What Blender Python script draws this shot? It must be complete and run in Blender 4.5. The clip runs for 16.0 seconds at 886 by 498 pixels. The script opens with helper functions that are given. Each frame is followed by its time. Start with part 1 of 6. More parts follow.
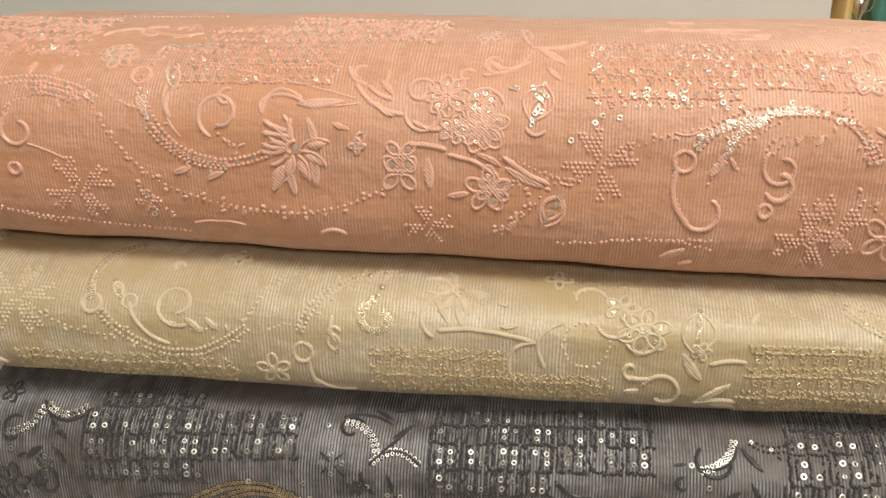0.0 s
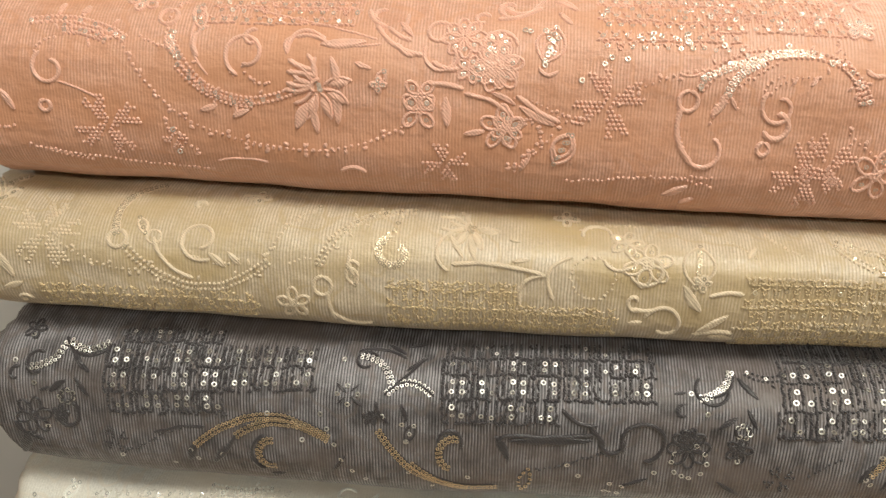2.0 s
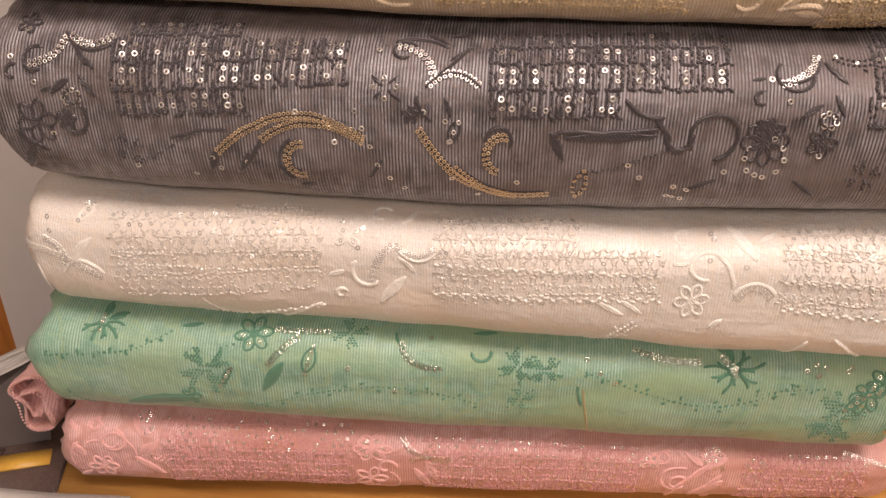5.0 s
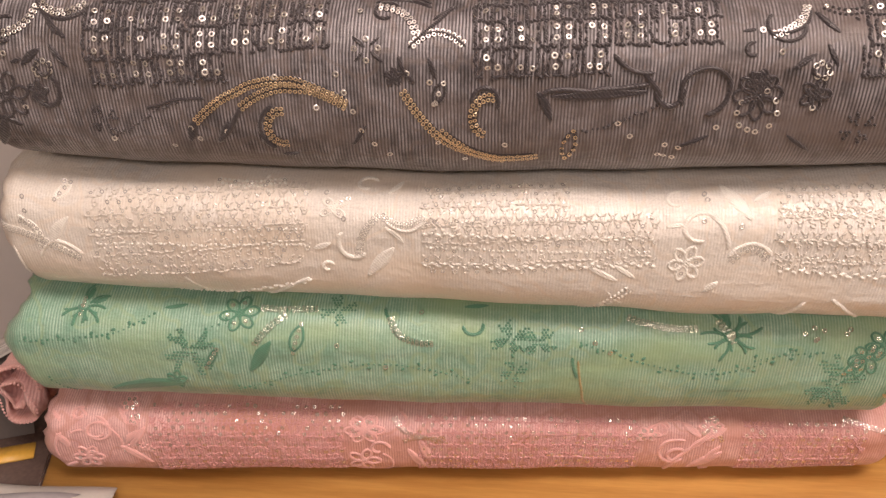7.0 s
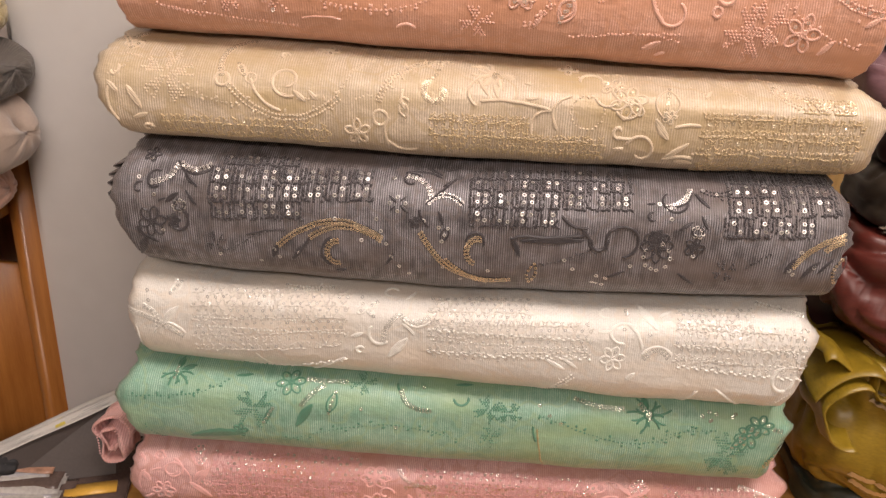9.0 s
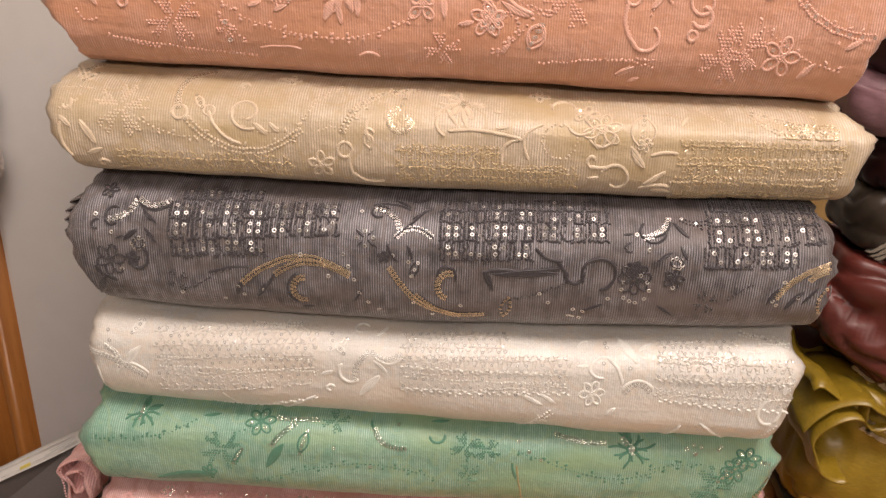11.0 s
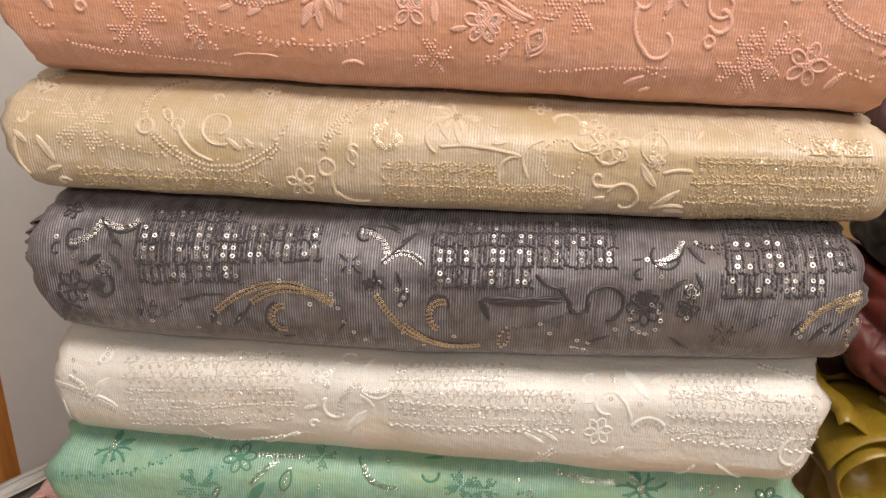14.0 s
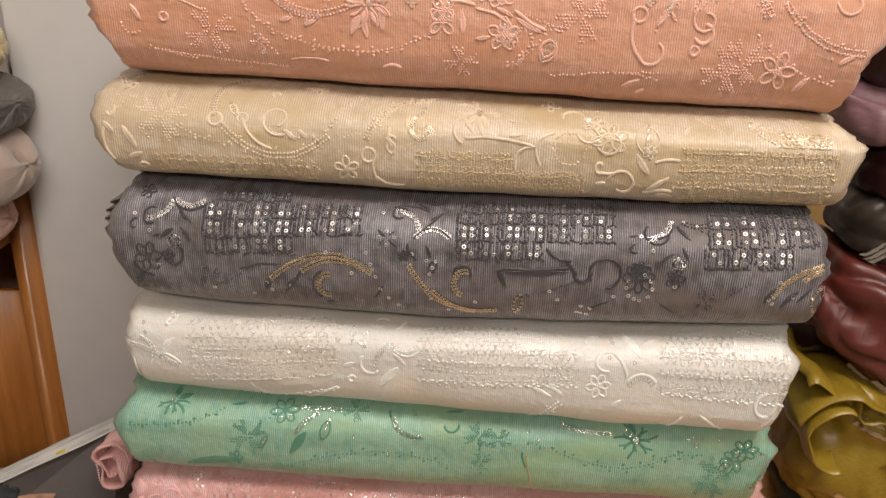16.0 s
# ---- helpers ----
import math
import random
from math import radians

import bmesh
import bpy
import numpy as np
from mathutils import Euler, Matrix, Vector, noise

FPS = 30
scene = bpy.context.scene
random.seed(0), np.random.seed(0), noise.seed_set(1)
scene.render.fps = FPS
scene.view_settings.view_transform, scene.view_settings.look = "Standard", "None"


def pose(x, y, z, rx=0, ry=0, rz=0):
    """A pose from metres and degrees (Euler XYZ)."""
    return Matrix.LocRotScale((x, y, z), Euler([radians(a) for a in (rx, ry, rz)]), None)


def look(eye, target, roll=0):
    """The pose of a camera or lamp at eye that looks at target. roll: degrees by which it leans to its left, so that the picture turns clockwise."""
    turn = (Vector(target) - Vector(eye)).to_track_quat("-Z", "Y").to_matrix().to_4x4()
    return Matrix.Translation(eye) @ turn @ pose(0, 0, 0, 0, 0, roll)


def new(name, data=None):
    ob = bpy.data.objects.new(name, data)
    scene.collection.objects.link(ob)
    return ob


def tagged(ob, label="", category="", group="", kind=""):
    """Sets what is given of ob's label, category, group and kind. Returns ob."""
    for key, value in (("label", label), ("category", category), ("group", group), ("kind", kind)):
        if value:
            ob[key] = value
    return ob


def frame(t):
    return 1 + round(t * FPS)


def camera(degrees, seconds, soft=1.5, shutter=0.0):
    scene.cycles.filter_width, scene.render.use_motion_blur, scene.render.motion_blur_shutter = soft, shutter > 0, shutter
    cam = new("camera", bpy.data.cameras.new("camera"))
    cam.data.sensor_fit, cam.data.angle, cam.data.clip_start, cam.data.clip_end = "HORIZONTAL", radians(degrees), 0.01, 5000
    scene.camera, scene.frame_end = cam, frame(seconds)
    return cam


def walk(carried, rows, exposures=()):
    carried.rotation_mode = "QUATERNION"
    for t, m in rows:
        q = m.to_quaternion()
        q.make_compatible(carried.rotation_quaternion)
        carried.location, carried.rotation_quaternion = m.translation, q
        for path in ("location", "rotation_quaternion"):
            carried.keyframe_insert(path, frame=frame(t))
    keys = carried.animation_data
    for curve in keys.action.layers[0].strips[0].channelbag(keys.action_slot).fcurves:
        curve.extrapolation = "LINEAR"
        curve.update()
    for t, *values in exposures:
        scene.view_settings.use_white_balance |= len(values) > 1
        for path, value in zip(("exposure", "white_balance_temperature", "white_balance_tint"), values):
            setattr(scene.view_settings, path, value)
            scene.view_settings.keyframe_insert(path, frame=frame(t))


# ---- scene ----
cam = camera(54.5, 16.0)
PATH = [
    (0, (0.024, -0.007, 1.501), (-0.226, 1.857, 0.819), 0.3),
    (0.5, (0.025, 0.006, 1.504), (-0.191, 1.882, 0.844), 0.6),
    (1, (0.028, 0.003, 1.506), (-0.197, 1.871, 0.829), 0.3),
    (1.5, (0.015, -0.027, 1.492), (-0.174, 1.84, 0.801), 0.9),
    (2, (0.007, -0.041, 1.476), (-0.183, 1.831, 0.798), 1.2),
    (2.5, (0.0, -0.033, 1.453), (-0.172, 1.787, 0.643), 1.1),
    (3, (-0.006, -0.033, 1.437), (-0.186, 1.773, 0.597), 0.8),
    (3.5, (-0.006, -0.032, 1.433), (-0.172, 1.748, 0.537), 0.5),
    (4, (-0.011, -0.033, 1.41), (-0.187, 1.712, 0.45), 0.8),
    (4.5, (-0.011, -0.034, 1.41), (-0.17, 1.703, 0.432), 0.7),
    (5, (-0.014, -0.029, 1.385), (-0.195, 1.683, 0.369), 0.6),
    (5.2, (-0.021, -0.029, 1.374), (-0.175, 1.695, 0.372), 0.8),
    (7.5, (-0.01, -0.028, 1.363), (-0.166, 1.689, 0.35), -0.6),
    (8, (-0.005, -0.107, 1.415), (-0.158, 1.665, 0.501), 0.2),
    (8.5, (-0.002, -0.185, 1.448), (-0.221, 1.614, 0.602), 1.4),
    (9, (-0.001, -0.207, 1.455), (-0.163, 1.623, 0.663), 2.2),
    (9.2, (0.001, -0.213, 1.462), (-0.159, 1.633, 0.709), 1.6),
    (11.3, (0.013, -0.164, 1.465), (-0.136, 1.668, 0.677), 1.4),
    (11.5, (0.013, -0.156, 1.459), (-0.137, 1.673, 0.664), 1.4),
    (12, (0.013, -0.134, 1.452), (-0.136, 1.683, 0.631), 1.5),
    (12.5, (0.013, -0.118, 1.452), (-0.151, 1.695, 0.623), 1.3),
    (13, (0.014, -0.117, 1.45), (-0.145, 1.7, 0.63), 1.2),
    (13.5, (0.014, -0.12, 1.453), (-0.16, 1.699, 0.64), 0.9),
    (14, (0.017, -0.12, 1.461), (-0.146, 1.713, 0.679), 1.2),
    (14.5, (0.012, -0.134, 1.476), (-0.154, 1.715, 0.732), 1.7),
    (15, (0.007, -0.151, 1.478), (-0.161, 1.69, 0.714), 1.8),
    (15.5, (0.008, -0.18, 1.482), (-0.155, 1.654, 0.701), 1.7),
    (16, (0.011, -0.214, 1.478), (-0.161, 1.623, 0.705), 1.6),
]
walk(cam, [(t, look(eye, target, roll)) for t, eye, target, roll in PATH],
     exposures=[(0.0, -0.2, 6150, -8), (2.0, -0.1, 6100, -8), (3.0, 0.14, 6250, 6), (3.5, 0.14, 6500, 10), (5.0, 0.12, 6900, 18), (7.5, 0.12, 6850, 17), (8.0, 0.08, 6800, 16), (8.5, 0.22, 6450, 11), (9.0, 0.14, 6500, 11), (12.5, 0.06, 6400, 10), (14.5, 0.08, 6150, 4), (16.0, 0.05, 6150, 4)])


# ---------------------------------------------------------------- world and lamps
world = bpy.data.worlds.new("shop_air")
scene.world = world
world.use_nodes = True
world.node_tree.nodes["Background"].inputs[0].default_value = (1.0, 0.9, 0.8, 1)
world.node_tree.nodes["Background"].inputs[1].default_value = 0.05


def area_lamp(name, eye, target, sx, sy, watts, colour):
    data = bpy.data.lights.new(name, "AREA")
    data.shape, data.size, data.size_y, data.energy, data.color = "RECTANGLE", sx, sy, watts, colour
    ob = new(name, data)
    ob.matrix_world = look(eye, target)
    return ob


WARM = (1.0, 0.855, 0.775)
area_lamp("ceiling_lamp_front", (0.38, -0.3, 2.7), (0.15, 0.2, 1.0), 1.0, 0.45, 34, WARM)
area_lamp("ceiling_lamp_middle", (0.25, -1.9, 2.7), (0.1, 0.3, 1.0), 1.6, 0.6, 36, WARM)
area_lamp("ceiling_lamp_side", (1.5, 0.9, 2.7), (0.9, 0.7, 1.0), 1.2, 0.3, 6, WARM)
area_lamp("ceiling_lamp_back", (0.6, 1.5, 2.7), (0.5, 1.9, 1.0), 1.2, 0.3, 20, WARM)


# ---------------------------------------------------------------- materials
def material(name):
    m = bpy.data.materials.new(name)
    m.use_nodes = True
    return m, m.node_tree.nodes, m.node_tree.links, m.node_tree.nodes["Principled BSDF"]


def ramp(nodes, stops):
    r = nodes.new("ShaderNodeValToRGB")
    while len(r.color_ramp.elements) < len(stops):
        r.color_ramp.elements.new(0.5)
    for e, (p, c) in zip(r.color_ramp.elements, stops):
        e.position, e.color = p, (*c, 1)
    return r


def noise_tex(nodes, links, coords, scale, detail=3.0, stretch=None):
    n = nodes.new("ShaderNodeTexNoise")
    n.inputs["Scale"].default_value, n.inputs["Detail"].default_value = scale, detail
    if stretch:
        mp = nodes.new("ShaderNodeMapping")
        mp.inputs["Scale"].default_value = stretch
        links.new(coords, mp.inputs[0])
        coords = mp.outputs[0]
    links.new(coords, n.inputs["Vector"])
    return n


def plain(name, colour, rough=0.6, metal=0.0, scale=25.0, vary=0.12, bump=0.15, sheen=0.0, stretch=None):
    """A surface with tone variation at two scales and fine relief."""
    m, nodes, links, b = material(name)
    co = nodes.new("ShaderNodeTexCoord").outputs["Object"]
    big, fine = noise_tex(nodes, links, co, scale, 4, stretch), noise_tex(nodes, links, co, scale * 14, 2, stretch)
    mix = nodes.new("ShaderNodeMath")
    mix.operation = "ADD"
    links.new(big.outputs[0], mix.inputs[0])
    links.new(fine.outputs[0], mix.inputs[1])
    half = nodes.new("ShaderNodeMath")
    half.operation = "MULTIPLY"
    half.inputs[1].default_value = 0.5
    links.new(mix.outputs[0], half.inputs[0])
    r = ramp(nodes, [(0.3, [c * (1 - vary) for c in colour]), (0.7, [min(1, c * (1 + vary)) for c in colour])])
    links.new(half.outputs[0], r.inputs[0])
    links.new(r.outputs[0], b.inputs["Base Color"])
    b.inputs["Roughness"].default_value, b.inputs["Metallic"].default_value = rough, metal
    if sheen:
        b.inputs["Sheen Weight"].default_value = sheen
    bp = nodes.new("ShaderNodeBump")
    bp.inputs["Strength"].default_value, bp.inputs["Distance"].default_value = bump, 0.002
    links.new(half.outputs[0], bp.inputs["Height"])
    links.new(bp.outputs[0], b.inputs["Normal"])
    return m


def ribbed(name, light, dark, under, rough=0.45, pitch=0.0019, sheen=0.1, depth=0.0006):
    """Sheer cloth with fine ribs that run across the bolt; deeper layers show through in soft patches and faint scrolls."""
    m, nodes, links, b = material(name)
    co = nodes.new("ShaderNodeTexCoord").outputs["Object"]
    wob = noise_tex(nodes, links, co, 120, 3, (1.2, 0.6, 0.6))
    fine = noise_tex(nodes, links, co, 900, 2)
    weave = noise_tex(nodes, links, co, 14, 4, (1.0, 2.5, 2.5))
    w = nodes.new("ShaderNodeTexWave")
    w.wave_type, w.bands_direction, w.wave_profile = "BANDS", "X", "SIN"
    w.inputs["Scale"].default_value = 0.314159 / pitch
    w.inputs["Distortion"].default_value, w.inputs["Detail"].default_value = 2.2, 2.0
    w.inputs["Detail Scale"].default_value = 0.35
    links.new(co, w.inputs["Vector"])
    fade = nodes.new("ShaderNodeMath")
    fade.operation = "MULTIPLY"
    fr = ramp(nodes, [(0.34, (0.3, 0.3, 0.3)), (0.62, (1, 1, 1))])
    links.new(wob.outputs[0], fr.inputs[0])
    links.new(w.outputs["Fac"], fade.inputs[0])
    links.new(fr.outputs[0], fade.inputs[1])
    soft = nodes.new("ShaderNodeMath")
    soft.operation = "MULTIPLY_ADD"
    soft.inputs[1].default_value = 0.85
    links.new(weave.outputs[0], soft.inputs[0])
    links.new(fade.outputs[0], soft.inputs[2])
    scaled = nodes.new("ShaderNodeMath")
    scaled.operation = "MULTIPLY"
    scaled.inputs[1].default_value = 0.62
    links.new(soft.outputs[0], scaled.inputs[0])
    r = ramp(nodes, [(0.22, dark), (0.8, light)])
    links.new(scaled.outputs[0], r.inputs[0])
    speck = ramp(nodes, [(0.3, (0.74, 0.74, 0.74)), (0.62, (1, 1, 1))])
    links.new(fine.outputs[0], speck.inputs[0])
    mul = nodes.new("ShaderNodeMix")
    mul.data_type, mul.blend_type = "RGBA", "MULTIPLY"
    mul.inputs["Factor"].default_value = 0.7
    links.new(r.outputs[0], mul.inputs["A"])
    links.new(speck.outputs[0], mul.inputs["B"])
    patch = noise_tex(nodes, links, co, 17, 3, (0.7, 1.6, 1.6))
    pr = ramp(nodes, [(0.46, (0, 0, 0)), (0.68, (0.85, 0.85, 0.85))])
    links.new(patch.outputs[0], pr.inputs[0])
    vine = noise_tex(nodes, links, co, 48, 1.5)
    vr = ramp(nodes, [(0.455, (0, 0, 0)), (0.485, (0.5, 0.5, 0.5)), (0.515, (0.5, 0.5, 0.5)), (0.545, (0, 0, 0))])
    links.new(vine.outputs[0], vr.inputs[0])
    most = nodes.new("ShaderNodeMath")
    most.operation = "MAXIMUM"
    links.new(pr.outputs[0], most.inputs[0])
    links.new(vr.outputs[0], most.inputs[1])
    deep = nodes.new("ShaderNodeMix")
    deep.data_type, deep.blend_type = "RGBA", "MIX"
    links.new(most.outputs[0], deep.inputs["Factor"])
    links.new(mul.outputs["Result"], deep.inputs["A"])
    deep.inputs["B"].default_value = (*under, 1)
    links.new(deep.outputs["Result"], b.inputs["Base Color"])
    b.inputs["Roughness"].default_value = rough
    b.inputs["Sheen Weight"].default_value, b.inputs["Sheen Roughness"].default_value = sheen, 0.4
    add = nodes.new("ShaderNodeMath")
    add.operation = "MULTIPLY_ADD"
    add.inputs[1].default_value = 0.25
    links.new(fine.outputs[0], add.inputs[0])
    links.new(fade.outputs[0], add.inputs[2])
    crease = noise_tex(nodes, links, co, 60, 4, (0.35, 1.3, 1.3))
    pucker = noise_tex(nodes, links, co, 190, 3)
    both = nodes.new("ShaderNodeMath")
    both.operation = "MULTIPLY_ADD"
    both.inputs[1].default_value = 0.4
    links.new(pucker.outputs[0], both.inputs[0])
    links.new(crease.outputs[0], both.inputs[2])
    folds = nodes.new("ShaderNodeBump")
    folds.inputs["Strength"].default_value, folds.inputs["Distance"].default_value = 0.6, 0.0034
    links.new(both.outputs[0], folds.inputs["Height"])
    bp = nodes.new("ShaderNodeBump")
    bp.inputs["Strength"].default_value, bp.inputs["Distance"].default_value = 0.4, depth
    links.new(add.outputs[0], bp.inputs["Height"])
    links.new(folds.outputs[0], bp.inputs["Normal"])
    links.new(bp.outputs[0], b.inputs["Normal"])
    return m


def wood(name, light, dark, along=(1.0, 12.0, 12.0), rough=0.35):
    m, nodes, links, b = material(name)
    co = nodes.new("ShaderNodeTexCoord").outputs["Object"]
    n = noise_tex(nodes, links, co, 6, 6, along)
    f = noise_tex(nodes, links, co, 60, 3, along)
    mx = nodes.new("ShaderNodeMath")
    mx.operation = "MULTIPLY_ADD"
    mx.inputs[1].default_value = 0.35
    links.new(f.outputs[0], mx.inputs[0])
    links.new(n.outputs[0], mx.inputs[2])
    r = ramp(nodes, [(0.45, dark), (0.85, light)])
    links.new(mx.outputs[0], r.inputs[0])
    links.new(r.outputs[0], b.inputs["Base Color"])
    b.inputs["Roughness"].default_value = rough
    bp = nodes.new("ShaderNodeBump")
    bp.inputs["Strength"].default_value, bp.inputs["Distance"].default_value = 0.15, 0.001
    links.new(mx.outputs[0], bp.inputs["Height"])
    links.new(bp.outputs[0], b.inputs["Normal"])
    return m


def sequin_mat(name, colour, rough=0.18, metal=0.9):
    m, nodes, links, b = material(name)
    info = nodes.new("ShaderNodeObjectInfo")
    r = ramp(nodes, [(0.0, [c * 0.75 for c in colour]), (1.0, [min(1, c * 1.1) for c in colour])])
    links.new(info.outputs["Random"], r.inputs[0])
    links.new(r.outputs[0], b.inputs["Base Color"])
    b.inputs["Metallic"].default_value, b.inputs["Roughness"].default_value = metal, rough
    return m


WALL = plain("painted_wall", (0.62, 0.60, 0.58), 0.55, 0, 3.0, 0.03, 0.08)
ROOM = plain("room_paint", (0.6, 0.56, 0.5), 0.7, 0, 2.0, 0.05, 0.05)
# The floor is out of view; its pale tone throws light up at the lower bolts.
FLOOR = plain("bounce_floor", (0.58, 0.53, 0.47), 0.3, 0, 3.0, 0.1, 0.05)
COUNTER = wood("counter_wood", (0.62, 0.34, 0.10), (0.42, 0.2, 0.05))
SHELF_WOOD = wood("shelf_wood", (0.42, 0.17, 0.04), (0.28, 0.10, 0.02), (12.0, 12.0, 1.0), 0.3)
PALE_WOOD = wood("pale_wood", (0.6, 0.4, 0.16), (0.45, 0.27, 0.09), (12.0, 12.0, 1.0), 0.35)


# ---------------------------------------------------------------- helpers for building
def finish(name, bm, mat, parent=None, smooth=True):
    me = bpy.data.meshes.new(name)
    bmesh.ops.recalc_face_normals(bm, faces=bm.faces)
    bm.to_mesh(me)
    bm.free()
    if mat:
        me.materials.append(mat)
    me.shade_smooth() if smooth else me.shade_flat()
    ob = new(name, me)
    ob.parent = parent
    return ob


def part(name, bm, mat, parent, label="", smooth=True):
    ob = finish(name, bm, mat, parent, smooth)
    if label:
        ob["label"] = label
    return ob


def thing(name, label, category, group="", kind=""):
    return tagged(new(name), label, category, group, kind)


def box_bm(x0, x1, y0, y1, z0, z1, bevel=0.003):
    bm = bmesh.new()
    bmesh.ops.create_cube(bm, size=1.0)
    bmesh.ops.scale(bm, vec=(x1 - x0, y1 - y0, z1 - z0), verts=bm.verts)
    bmesh.ops.translate(bm, vec=((x0 + x1) / 2, (y0 + y1) / 2, (z0 + z1) / 2), verts=bm.verts)
    if bevel:
        bmesh.ops.bevel(bm, geom=bm.edges[:], offset=bevel, segments=2, affect="EDGES")
    return bm


def setting(name, bm, mat, label):
    return tagged(finish(name, bm, mat, None, False), label, kind="structure")


# ---------------------------------------------------------------- the room
setting("floor", box_bm(-2.6, 2.6, -2.6, 2.6, -0.05, 0, 0), FLOOR, "unseen shop floor, kept pale to bounce light onto the lower bolts")
setting("ceiling", box_bm(-2.6, 2.6, -2.6, 2.6, 2.75, 2.8, 0), ROOM, "plain painted shop ceiling")
setting("wall_north", box_bm(-2.6, 2.6, 2.6, 2.7, 0, 2.75, 0), ROOM, "plain painted far wall behind the shelves")
setting("wall_south", box_bm(-2.6, 2.6, -2.7, -2.6, 0, 2.75, 0), ROOM, "plain painted wall behind the camera")
setting("wall_east", box_bm(2.6, 2.7, -2.6, 2.6, 0, 2.75, 0), ROOM, "plain painted side wall of the shop")
setting("wall_west", box_bm(-2.7, -2.6, -2.6, 2.6, 0, 2.75, 0), ROOM, "plain painted side wall of the shop")
setting("partition_wall", box_bm(-0.534, 0.208, 0.63, 0.70, 0, 2.35, 0.012), WALL, "smooth off-white partition with a rounded grey edge")

counter = thing("display_counter", "honey-coloured wooden display counter under the fabric bolts", "counter")
part("worktop", box_bm(-0.345, 0.95, 0.30, 0.625, 0.881, 0.916), COUNTER, counter)
part("worktop_wing", box_bm(-1.0, -0.347, 0.30, 0.47, 0.881, 0.916), COUNTER, counter)
part("front_panel", box_bm(-0.98, 0.93, 0.325, 0.345, 0.02, 0.881), COUNTER, counter)
part("side_panel", box_bm(-0.98, -0.955, 0.345, 0.465, 0.0, 0.881), COUNTER, counter)
part("side_panel", box_bm(0.905, 0.93, 0.345, 0.62, 0.0, 0.881), COUNTER, counter)


# ---------------------------------------------------------------- bolts of cloth
LOWER = 3.5


